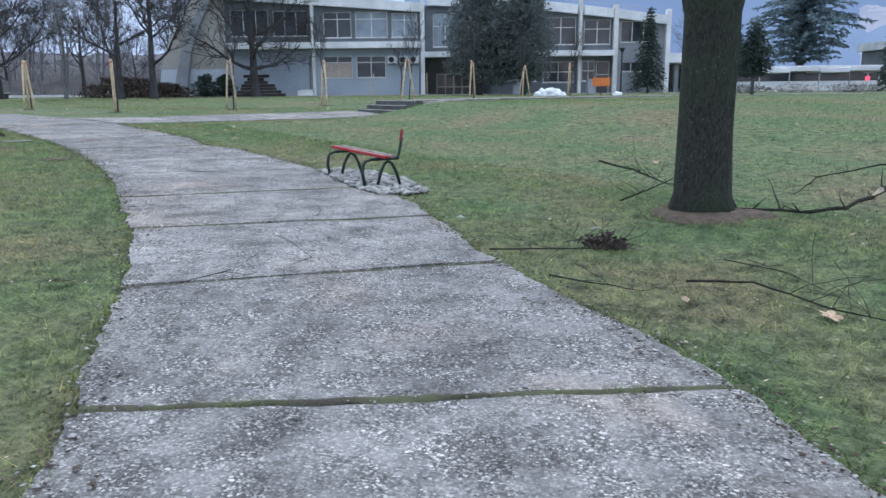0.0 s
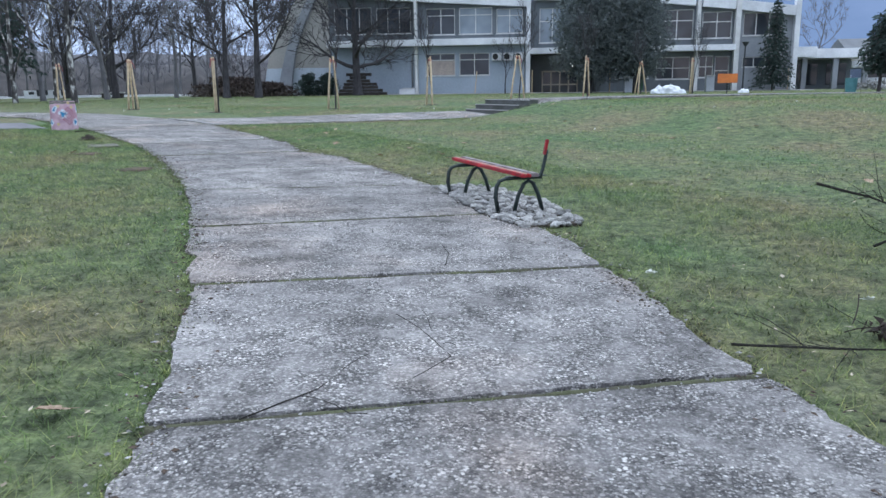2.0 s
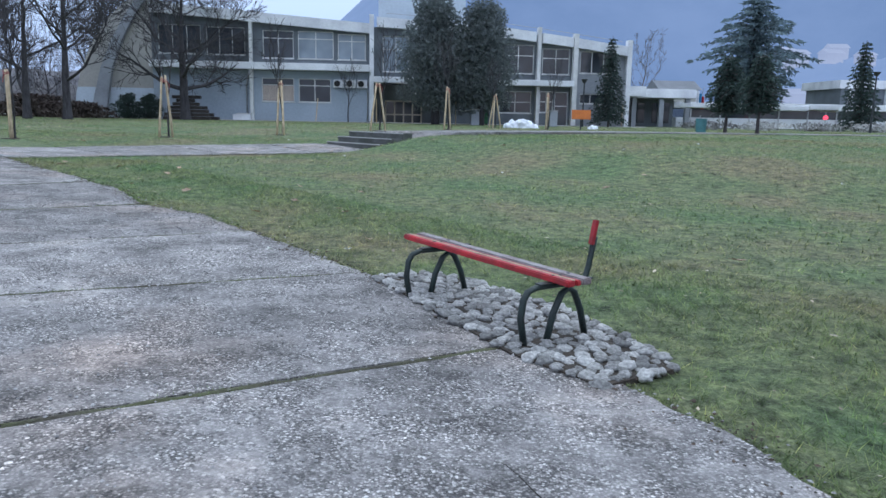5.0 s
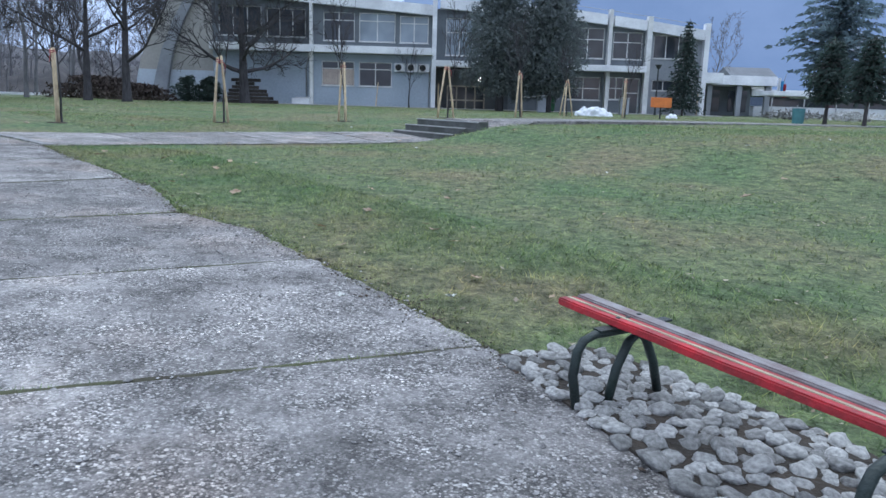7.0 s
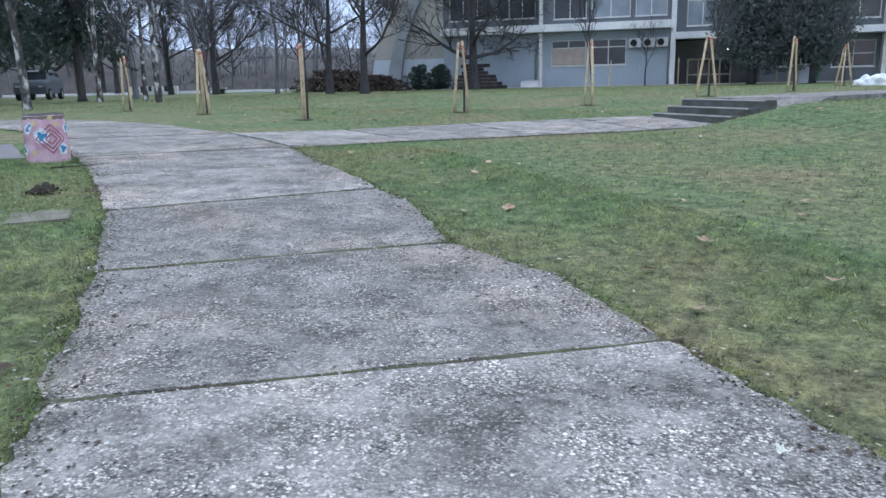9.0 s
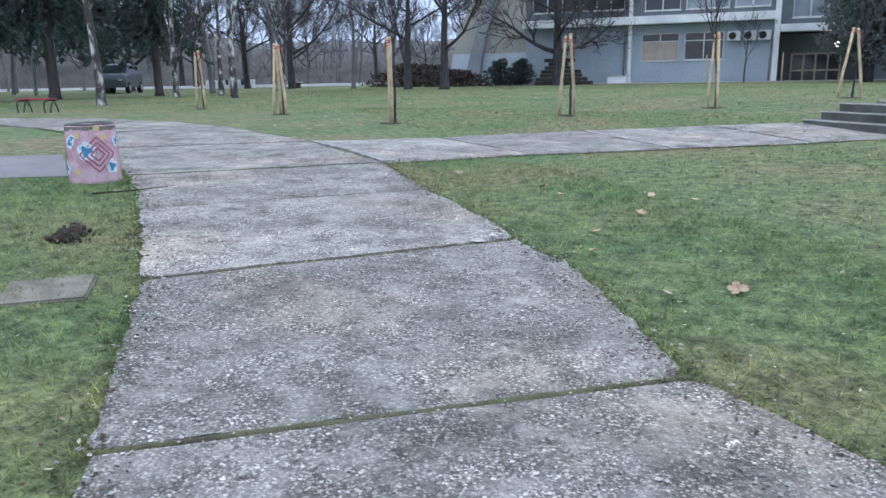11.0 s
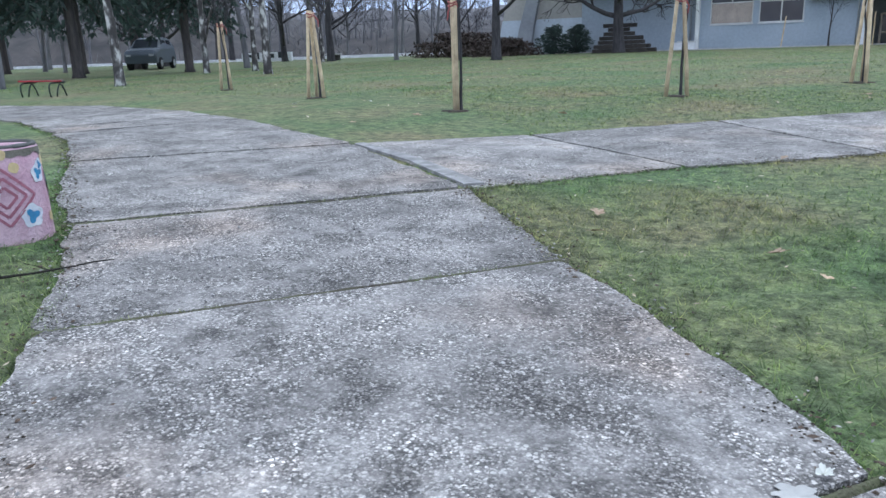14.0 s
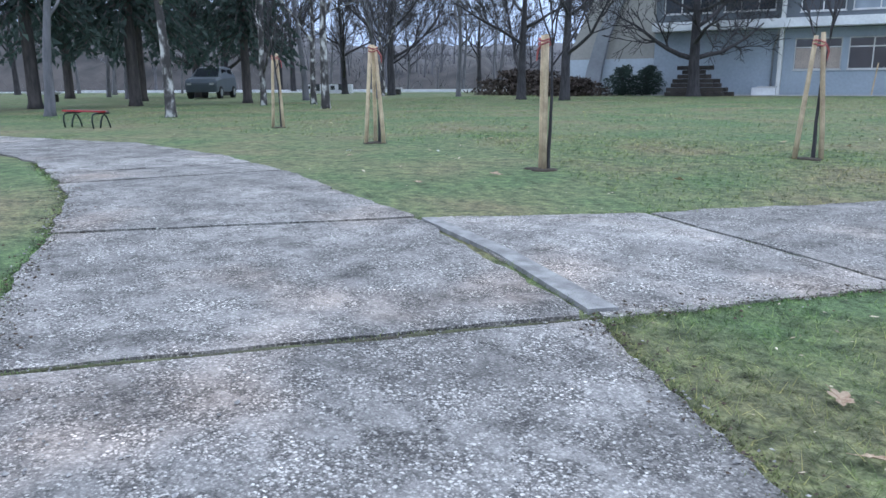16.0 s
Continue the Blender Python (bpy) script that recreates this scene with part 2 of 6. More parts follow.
HALL_LOW = material("pale_blue_plinth", (0.56, 0.63, 0.7), (0.46, 0.52, 0.58), 0.4, 0.85, 0.15, 5)
RIB = material("grey_concrete_rib", (0.34, 0.36, 0.39), (0.27, 0.285, 0.31), 0.6, 0.9, 0.2, 5)
WHITE = material("white_painted_concrete", (0.82, 0.83, 0.85), (0.62, 0.63, 0.66), 0.7, 0.75, 0.15, 8)
FRAME = material("window_frame_paint", (0.72, 0.72, 0.71), (0.58, 0.58, 0.57), 2, 0.5, 0.05, 20)
DOOR_WOOD = material("pale_door_frame", (0.55, 0.5, 0.42), (0.42, 0.37, 0.3), 3, 0.55, 0.1, 20)
GLASS = glass_material("window_glass", (0.055, 0.065, 0.08))
PALE_GLASS = glass_material("curtained_glass", (0.3, 0.36, 0.42))
CURTAIN = material("beige_curtain", (0.56, 0.48, 0.42), (0.45, 0.37, 0.33), 2, 0.9, 0.2, 30)
RED = material("red_paint", (0.5, 0.022, 0.032), (0.26, 0.02, 0.025), 9, 0.55, 0.35, 60)
WORN = material("worn_weathered_plank", (0.33, 0.31, 0.31), (0.22, 0.17, 0.17), 9, 0.7, 0.4, 70)
IRON = material("dark_green_iron", (0.02, 0.035, 0.032), (0.012, 0.02, 0.02), 8, 0.5, 0.3, 70)
STAKE = material("peeled_stake_wood", (0.68, 0.54, 0.36), (0.44, 0.33, 0.22), 5, 0.8, 0.4, 40, spread=0.16)
RIBBON = material("red_ribbon", (0.42, 0.1, 0.1), (0.32, 0.08, 0.08), 6, 0.6, 0.2, 40)
PINK = material("faded_pink_paint", (0.66, 0.46, 0.53), (0.5, 0.3, 0.37), 7, 0.8, 0.6, 45)
ROSE = material("dark_rose_paint", (0.4, 0.15, 0.2), (0.3, 0.11, 0.15), 9, 0.75, 0.4, 45)
PETAL = material("white_flower_paint", (0.78, 0.8, 0.84), (0.62, 0.66, 0.74), 8, 0.7, 0.3, 45)
BLUE = material("blue_flower_paint", (0.05, 0.3, 0.52), (0.04, 0.2, 0.38), 8, 0.7, 0.3, 45)
OCHRE = material("yellow_flower_paint", (0.7, 0.56, 0.3), (0.6, 0.45, 0.25), 8, 0.7, 0.3, 45)
NEEDLE = material("spruce_needles", (0.06, 0.095, 0.08), (0.04, 0.06, 0.055), 1.5, 0.7, 0.1, 20, island=True, spread=0.3)
# Leaf colour raised towards blue-grey to paint in the hazy air before it.
YEW = material("hazed_evergreen_leaves", (0.165, 0.19, 0.19), (0.115, 0.138, 0.14), 1.2, 0.7, 0.1, 20, island=True, spread=0.3)
# Paler and bluer than bare needles: distance mist is mixed into the base colour.
CEDAR = material("hazed_cedar_needles", (0.16, 0.22, 0.24), (0.12, 0.17, 0.19), 0.8, 0.7, 0.1, 20, island=True, spread=0.3)
BRUSH = material("dry_brush", (0.07, 0.05, 0.042), (0.04, 0.03, 0.026), 2, 0.9, 0.2, 20, island=True, spread=0.3)
LEAF = material("fallen_leaf", (0.5, 0.37, 0.26), (0.32, 0.19, 0.12), 25, 0.7, 0.3, 90, spread=0.3)
CRUMB = material("leaf_crumbs", (0.5, 0.44, 0.34), (0.28, 0.2, 0.13), 6, 0.8, 0.2, 60, island=True, spread=0.45)
PAPER = material("pale_litter", (0.72, 0.72, 0.68), (0.6, 0.6, 0.55), 20, 0.7, 0.3, 60)
SNOW = material("old_snow", (0.86, 0.88, 0.92), (0.7, 0.73, 0.78), 2, 0.7, 0.5, 12)
CAR = material("dark_car_paint", (0.085, 0.105, 0.13), (0.07, 0.085, 0.105), 1, 0.35, 0.02, 30)
BLACK = material("black_rubber", (0.015, 0.015, 0.016), None, 5, 0.7, 0.2, 40)
STEEL = material("grey_metal", (0.45, 0.46, 0.48), (0.36, 0.37, 0.39), 3, 0.4, 0.1, 30, metal=0.6)
POLE = material("dark_lamp_post", (0.03, 0.035, 0.04), None, 3, 0.5, 0.1, 30)
ORANGE = material("orange_board", (0.75, 0.22, 0.05), (0.62, 0.17, 0.04), 3, 0.6, 0.1, 20)
TEAL = material("teal_plastic", (0.09, 0.25, 0.27), (0.07, 0.2, 0.22), 3, 0.5, 0.1, 20)
GREEN = material("green_plastic", (0.03, 0.16, 0.07), (0.02, 0.11, 0.05), 3, 0.5, 0.1, 20)
WOODPILE = material("dark_stacked_timber", (0.07, 0.06, 0.055), (0.035, 0.03, 0.028), 3, 0.9, 0.4, 20, spread=0.25)
ROOF = material("grey_roofing", (0.2, 0.21, 0.23), (0.15, 0.16, 0.175), 0.5, 0.9, 0.2, 6)
WOODS = material("winter_woods", (0.09, 0.08, 0.08), (0.045, 0.043, 0.046), 0.25, 1.0, 0.6, 1.4)
LAMP, _n, _l, _b = nodes_of("lit_bulb", 0.4)
_b.inputs["Emission Color"].default_value, _b.inputs["Emission Strength"].default_value = (1.0, 0.95, 0.85, 1), 12
SIGNAL, _n, _l, _b = nodes_of("red_signal", 0.4)
_b.inputs["Base Color"].default_value = (0.7, 0.03, 0.06, 1)
_b.inputs["Emission Color"].default_value, _b.inputs["Emission Strength"].default_value = (1.0, 0.08, 0.14, 1), 1.2


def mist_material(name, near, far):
    """A far hillside: the mist before it is painted as its own glow."""
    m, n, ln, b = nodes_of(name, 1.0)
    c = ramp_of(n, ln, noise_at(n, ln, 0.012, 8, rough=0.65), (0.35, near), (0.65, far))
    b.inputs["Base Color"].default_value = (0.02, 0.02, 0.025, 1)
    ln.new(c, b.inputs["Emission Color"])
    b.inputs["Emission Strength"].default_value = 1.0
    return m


MIST = mist_material("painted_mist_hill", (0.102, 0.172, 0.325), (0.13, 0.205, 0.372))


def let_light_through(m, share):
    """Thin leaves pass part of the light on to their far side."""
    n, ln = m.node_tree.nodes, m.node_tree.links
    b, out = n["Principled BSDF"], n["Material Output"]
    tr, mx = n.new("ShaderNodeBsdfTranslucent"), n.new("ShaderNodeMixShader")
    ln.new(b.inputs["Base Color"].links[0].from_socket, tr.inputs["Color"])
    mx.inputs[0].default_value = share
    ln.new(b.outputs[0], mx.inputs[1])
    ln.new(tr.outputs[0], mx.inputs[2])
    ln.new(mx.outputs[0], out.inputs["Surface"])


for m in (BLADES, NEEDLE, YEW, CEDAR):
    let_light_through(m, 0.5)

MIST_TOWN = mist_material("painted_mist_town", (0.2, 0.25, 0.38), (0.29, 0.34, 0.48))
MIST_LOW = mist_material("painted_mist_wood", (0.058, 0.064, 0.08), (0.095, 0.102, 0.126))


# ---- shapes ----
def mesh_of(name, bm, mat, smooth=False):
    me = bpy.data.meshes.new(name)
    bm.normal_update()
    bm.to_mesh(me)
    bm.free()
    if mat:
        me.materials.append(mat)
    if smooth:
        for p in me.polygons:
            p.use_smooth = True
    return me


def part(name, bm, mat, parent=None, label="", smooth=False):
    ob = new(name, mesh_of(name, bm, mat, smooth))
    ob.parent = parent
    return tagged(ob, label)


def box(bm, lo, hi, m=None, bevel=0.0):
    """An axis box from corner to corner, moved by m."""
    c = [(a + b) / 2 for a, b in zip(lo, hi)]
    s = [b - a for a, b in zip(lo, hi)]
    r = bmesh.ops.create_cube(bm, size=1, matrix=(m or Matrix()) @ Matrix.Translation(c) @ Matrix.Diagonal((*s, 1)))
    if bevel:
        es = list({e for v in r["verts"] for e in v.link_edges})
        bmesh.ops.bevel(bm, geom=es, offset=bevel, segments=2, affect="EDGES", clamp_overlap=True)
    return bm


def earth_patch(name, x, y, rx, ry, h, seed, label, group="", mat=None):
    """A low crumbly mound of bare earth with an uneven outline."""
    bm = bmesh.new()
    rings = [[bm.verts.new((0, 0, h))]]
    for k in range(1, 8):
        f = k / 7
        line = []
        for i in range(28):
            a = 2 * math.pi * i / 28
            r = f * (1 + 0.55 * noise.noise(Vector((math.cos(a) * 1.5, math.sin(a) * 1.5, seed + 0.5))) + 0.25 * noise.noise(Vector((math.cos(a) * 5, math.sin(a) * 5, seed + 0.2))))
            z = h * (1 - f * f) + 0.35 * h * noise.noise(Vector((r * math.cos(a) * 5, r * math.sin(a) * 5, seed + 3))) - (0.03 if k == 7 else 0)
            line.append(bm.verts.new((rx * r * math.cos(a), ry * r * math.sin(a), z)))
        rings.append(line)
    for i in range(28):
        bm.faces.new((rings[0][0], rings[1][i], rings[1][(i + 1) % 28]))
    for p, q in zip(rings[1:], rings[2:]):
        for i in range(28):
            bm.faces.new((p[i], q[i], q[(i + 1) % 28], p[(i + 1) % 28]))
    ob = tagged(part(name, bm, mat or SOIL, smooth=True), label, "soil", group)
    ob.matrix_basis = pose(x, y, ground(x, y))
    return ob


def tube(bm, pts, radii, sides=8, wobble=0.0, rnd=None, cap=True):
    """A round limb along points."""
    pts = [Vector(p) for p in pts]
    rings, side = [], None
    for i, p in enumerate(pts):
        d = (pts[min(i + 1, len(pts) - 1)] - pts[max(i - 1, 0)]).normalized()
        if side is None:
            side = d.orthogonal().normalized()
        side = (side - d * side.dot(d)).normalized()
        up = d.cross(side)
        ring = []
        for k in range(sides):
            a = 2 * math.pi * k / sides
            r = radii[i] * (1 + (rnd.uniform(-wobble, wobble) if rnd else 0))
            ring.append(bm.verts.new(p + side * (math.cos(a) * r) + up * (math.sin(a) * r)))
        rings.append(ring)
    for a, b in zip(rings, rings[1:]):
        for k in range(sides):
            bm.faces.new((a[k], a[(k + 1) % sides], b[(k + 1) % sides], b[k]))
    if cap:
        bm.faces.new(rings[0][::-1])
        bm.faces.new(rings[-1])
    return bm


def ease(a, b, v):
    t = min(1.0, max(0.0, (v - a) / (b - a)))
    return t * t * (3 - 2 * t)


# ---- ground ----
LEFT = [(4.6, -9.5), (2.6, -5.2), (0.9, -1.6), (0.4, -0.6), (-0.03, 0.35), (-0.47, 1.25), (-1.1, 2.52), (-1.85, 3.78), (-3.68, 6.34), (-5.24, 8.28),
        (-6.06, 9.11), (-7.0, 10.1), (-8.53, 11.5), (-10.7, 13.2), (-12.3, 14.3)]
RIGHT = [(7.2, -7.9), (5.2, -3.8), (3.55, -0.8), (3.05, 0.1), (2.7, 0.83), (2.38, 1.87), (1.86, 2.6), (0.99, 4.0), (0.01, 6.2), (-0.82, 7.4), (-2.09, 8.9),
         (-2.79, 9.68), (-3.59, 10.51), (-4.35, 11.33), (-5.35, 11.87), (-5.5, 12.05), (-6.2, 12.97), (-6.52, 13.38), (-7.1, 13.82), (-7.32, 14.04), (-7.75, 14.42), (-8.25, 14.9), (-8.75, 15.24),
         (-9.06, 15.54), (-10.55, 16.9)]


def ground(x, y):
    """Height of the lawn: it falls to the right near the path, rises to the steps' head and levels out towards the building."""
    p = -0.0349 * min(6.0, max(-16.0, x))
    w = ease(17, 34, y)
    d = (x + 2.2) * 0.72 + (y - 9.0) * 0.69
    near = (0.10 * ease(0.3, 1.8, d) + 0.15 * ease(2, 7, d)) * ease(0.8, 3.0, (x + 8.3) * 0.76 - (y - 20.5) * 0.65)
    base = (p + near * (1 - w)) * (1 - w) + 0.66 * w
    q = (x + 6.25) * 0.656 + (y - 25.3) * 0.753
    s = (x + 6.25) * 0.753 - (y - 25.3) * 0.656
    right = ease(-2.6, 1.3, q) * (1 - 0.6 * ease(8, 18, s))
    e = (ease(0.5, 5, q) * 0.5 + (right - ease(0.5, 5, q) * 0.5) * ease(2.5, 3.5, s)) * (1 - ease(42, 56, y))
    return base * (1 - e) + 0.80 * e


def slab(x, y):
    """Height of the paving, a hair above the lawn at its foot."""
    return -0.0349 * min(6.0, max(-16.0, x)) * (1 - ease(17, 34, y)) + 0.66 * ease(17, 34, y) + 0.008


LEFT += [(-13.43, 14.86), (-14.9, 15.85), (-16.46, 16.75), (-17.67, 17.25), (-20.5, 18.2), (-22.46, 18.5), (-26, 18.3), (-33, 16.6)]
FAR = [(-10.57, 16.9), (-13.15, 18.42), (-14.8, 18.97), (-16.5, 19.66), (-19.0, 20.45), (-22.46, 20.95), (-26, 20.5), (-33, 18.8)]
CROSS_UP = [(-13.1, 18.45), (-11.7, 20.0), (-9.8, 22.3), (-7.8, 24.2), (-6.25, 25.4)]
CROSS_LOW = [(-10.5, 16.95), (-10.1, 17.6), (-9.2, 18.9), (-7.6, 20.6), (-5.8, 22.3), (-4.3, 23.7)]
BRANCH_UP = [(-14.75, 15.05), (-15.2, 14.55), (-18.0, 11.6), (-24.0, 6.0)]
BRANCH_LOW = [(-12.85, 13.9), (-13.25, 13.5), (-16.2, 10.6), (-22.0, 5.0)]
UPPER = [(-4.35, 25.75), (-3.3, 27.3), (-1.3, 30.2), (2.2, 32.8), (6.5, 35.0), (14, 38), (24, 41), (40, 44)]


def lerp(a, b, t):
    return tuple(p + (q - p) * t for p, q in zip(a, b))


def lengths(poly):
    out = [0.0]
    for a, b in zip(poly, poly[1:]):
        out.append(out[-1] + math.dist(a, b))
    return out


def at_length(poly, s):
    ls = lengths(poly)
    for i in range(len(poly) - 1):
        if s <= ls[i + 1] or i == len(poly) - 2:
            return lerp(poly[i], poly[i + 1], (s - ls[i]) / (ls[i + 1] - ls[i]))


def nearest_length(poly, p):
    best, ls = (1e9, 0), lengths(poly)
    for i, (a, b) in enumerate(zip(poly, poly[1:])):
        d = (b[0] - a[0], b[1] - a[1])
        t = min(1, max(0, ((p[0] - a[0]) * d[0] + (p[1] - a[1]) * d[1]) / (d[0] ** 2 + d[1] ** 2)))
        q = lerp(a, b, t)
        best = min(best, (math.dist(p, q), ls[i] + t * (ls[i + 1] - ls[i])))
    return best[1]


def surface(name, left, right, height, mat, parent=None, rows=20, columns=14, drop=0.1, ragged=0.0, gap=0.0, rough=0.0, tilt=0.0, lift=0.0, seed=0, worn=0.0):
    """A strip of paving between two edges, with ragged sides, a slightly uneven top and a skirt into the ground."""
    bm = bmesh.new()
    sl, sr = lengths(left)[-1], lengths(right)[-1]
    grid = []
    for i in range(rows + 1):
        t = gap + (1 - 2 * gap) * i / rows
        a, b = at_length(left, t * sl), at_length(right, t * sr)
        line = []
        for j in range(columns + 1):
            u = j / columns
            x, y = lerp(a, b, u)
            if j in (0, columns) and ragged:
                w = ragged * (noise.noise(Vector((x * 2.3, y * 2.3, seed))) + 0.7 * noise.noise(Vector((x * 9, y * 9, seed + 5))))
                x, y = lerp((x, y), lerp(a, b, 0.5), w / max(0.5, math.dist(a, b) / 2))
            if worn:
                near = min(t * sl, (1 - t) * sl) / (0.05 + worn)
                if near < 1 and abs(u - 0.5) > 0.3:
                    x, y = lerp((x, y), lerp(a, b, 0.5), (abs(u - 0.5) - 0.3) * 5 * worn * (1 - near) ** 1.6 * (0.4 + abs(noise.noise(Vector((x, y, 2)))) * 2.4) / 1.2)
            if i in (0, rows) and ragged:
                w = 0.6 * ragged * noise.noise(Vector((x * 7, y * 7, seed + 9)))
                x, y = x + w * 0.5, y + w
            z = height(x, y) + lift + tilt * (t - 0.5) + rough * noise.noise(Vector((x * 1.6, y * 1.6, seed)))
            line.append(bm.verts.new((x, y, z)))
        grid.append(line)
    for p, q in zip(grid, grid[1:]):
        for j in range(columns):
            bm.faces.new((p[j], p[j + 1], q[j + 1], q[j]))
    rim = grid[0] + [g[-1] for g in grid[1:-1]] + grid[-1][::-1] + [g[0] for g in grid[-2:0:-1]]
    low = [bm.verts.new((v.co.x, v.co.y, v.co.z - drop)) for v in rim]
    for k in range(len(rim)):
        n = (k + 1) % len(rim)
        bm.faces.new((rim[k], low[k], low[n], rim[n]))
    bmesh.ops.recalc_face_normals(bm, faces=bm.faces)
    return part(name, bm, mat, parent)


bm = bmesh.new()
xs = [-1500, -600, -300, -200, -140, -110, -90, -75, -62] + [-52 + i * 0.8 for i in range(118)] + [46, 54, 64, 80, 120, 200, 400, 1500]
ys = [-900, -300, -80, -40, -25, -15] + [-10 + i * 0.6 for i in range(90)] + [47, 52, 60, 70, 80, 100, 150, 250, 500, 1500]
grid = [[bm.verts.new((x, y, ground(x, y) - 0.012 + (0.007 * noise.noise(Vector((x * 0.9, y * 0.9, 3))) if abs(x) < 45 and y < 45 else 0))) for x in xs] for y in ys]
for a, b in zip(grid, grid[1:]):
    for i in range(len(xs) - 1):
        bm.faces.new((a[i], a[i + 1], b[i + 1], b[i]))
tagged(part("ground", bm, GRASS, smooth=True), "short winter lawn, patchy green and straw brown", "lawn", kind="structure")

# ---- hills ----
def hill(name, mat, reach, height, a0, a1, seed, label, depth=60, share=(1.0, 1.0), turn=(-34, 2)):
    bm = bmesh.new()
    rows = []
    for k in range(7):
        line = []
        for i in range(97):
            a = radians(a0 + (a1 - a0) * i / 96)
            r = reach + depth * k
            h = height * (share[0] + (share[1] - share[0]) * ease(*turn, math.degrees(a))) * math.sin(min(1, k / 5) * math.pi / 2) * (0.75 + 0.35 * noise.noise(Vector((i * 0.09, seed, 0)))) + (2.5 * noise.noise(Vector((i * 0.9, k, seed))) if k else -3)
            line.append(bm.verts.new((-4 + r * math.sin(a), r * math.cos(a), h)))
        rows.append(line)
    for p, q in zip(rows, rows[1:]):
        for i in range(96):
            bm.faces.new((p[i], p[i + 1], q[i + 1], q[i]))
    bmesh.ops.recalc_face_normals(bm, faces=bm.faces)
    tagged(part(name, bm, mat, smooth=True), label, "hill", kind="structure")


hill("backdrop_hill", MIST, 520, 400, -80, 100, 4, "mountain behind the park, blue mist painted in as glow", 90, (0.1, 1.0), (-22, 6))
hill("backdrop_wood", MIST_LOW, 210, 34, -95, -14, 8, "wooded slope with mist painted in as glow", 25, (1.0, 0.62), (-52, -40))
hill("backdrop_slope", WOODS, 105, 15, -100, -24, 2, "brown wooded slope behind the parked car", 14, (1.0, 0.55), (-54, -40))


# ---- plants ----
def limb_path(rnd, start, way, length, bend, rise, steps):
    pts, d = [Vector(start)], Vector(way).normalized()
    for _ in range(steps):
        d = (d + Vector((rnd.uniform(-bend, bend), rnd.uniform(-bend, bend), rnd.uniform(-bend, bend) + rise))).normalized()
        pts.append(pts[-1] + d * (length / steps))
    return pts


def off_axis(rnd, d, angle):
    o = d.orthogonal().normalized()
    o.rotate(Matrix.Rotation(rnd.uniform(0, 2 * math.pi), 3, d))
    return (d * math.cos(angle) + o * math.sin(angle)).normalized()


def bare_tree(name, label, height, radius, seed, fork=0.3, spread=0.9, limbs=7, bark=None, twig=None, rise=0.12, levels=4, lean=0.0, density=1.0, group="", thin=0.006, reach=1.0, stem=None, bend=0.07):
    """A leafless tree: a tapered flared trunk, heavy limbs and a crown of fine twigs."""
    rnd = random.Random(seed)
    bark, twig = bark or TWIG, twig or TWIG
    tree = tagged(new(name), label, "tree", group)
    bm = bmesh.new()
    trunk = limb_path(rnd, (0, 0, 0.25 * radius), (lean, 0, 1), height * 0.8, bend, 0.05, 11)
    trunk[0] = Vector((0, 0, -0.15))
    rad = [radius * (1.45 if i == 0 else 1.0) * max(0.08, 1 - (i / 11) * 0.92) for i in range(12)]
    if stem:
        rad = [radius * k for k in stem]
    trunk.insert(1, trunk[0].lerp(trunk[1], 0.3))
    rad.insert(1, radius * 1.1)
    tube(bm, trunk, rad, 20 if stem else 12, 0.05, rnd)
    part("trunk", bm, bark, tree, smooth=True)
    fine = bmesh.new()

    def twigs(start, way, length, r, level):
        steps = 4 if level < 3 else 2
        pts = limb_path(rnd, start, way, length, 0.22, rise, steps)
        tube(fine, pts, [max(thin, r * (1 - 0.75 * i / steps)) for i in range(steps + 1)], 4 if level < 3 else 3, cap=False)
        if level < levels:
            for _ in range(max(2, round((6 if level == 2 else 4) * density))):
                k = rnd.uniform(0.25, 1.0) * steps
                i = min(steps - 1, int(k))
                p = pts[i].lerp(pts[i + 1], k - i)
                twigs(p, off_axis(rnd, (pts[i + 1] - pts[i]).normalized(), rnd.uniform(0.4, 1.0)), length * rnd.uniform(0.4, 0.65), r * 0.5, level + 1)

    for k in range(limbs):
        f = fork + (0.97 - fork) * (k + rnd.uniform(0, 0.6)) / limbs
        i = min(10, int(f * 11)) + 1
        p = trunk[i].lerp(trunk[i + 1], 0.4)
        a = k * 2.4 + rnd.uniform(-0.4, 0.4)
        d = Vector((math.cos(a) * spread, math.sin(a) * spread, rnd.uniform(0.35, 0.75)))
        ln = reach * height * rnd.uniform(0.36, 0.5) * (1.1 - 0.55 * f)
        bl = bmesh.new()
        pts = limb_path(rnd, p, d, ln, 0.2, rise, 7)
        r0 = rad[i] * rnd.uniform(0.45, 0.6)
        tube(bl, pts, [max(0.012, r0 * (1 - 0.85 * j / 7)) for j in range(8)], 7)
        part("limb", bl, bark, tree, smooth=True)
        for j in range(2, 8):
            for _ in range(max(1, round(2 * density))):
                dd = off_axis(rnd, (pts[j] - pts[j - 1]).normalized(), rnd.uniform(0.4, 1.0))
                twigs(pts[j], dd, ln * rnd.uniform(0.25, 0.45), r0 * (1 - 0.8 * j / 7) * 0.6, 2)
    part("crown", fine, twig, tree, "bare dark twigs")
    return tree


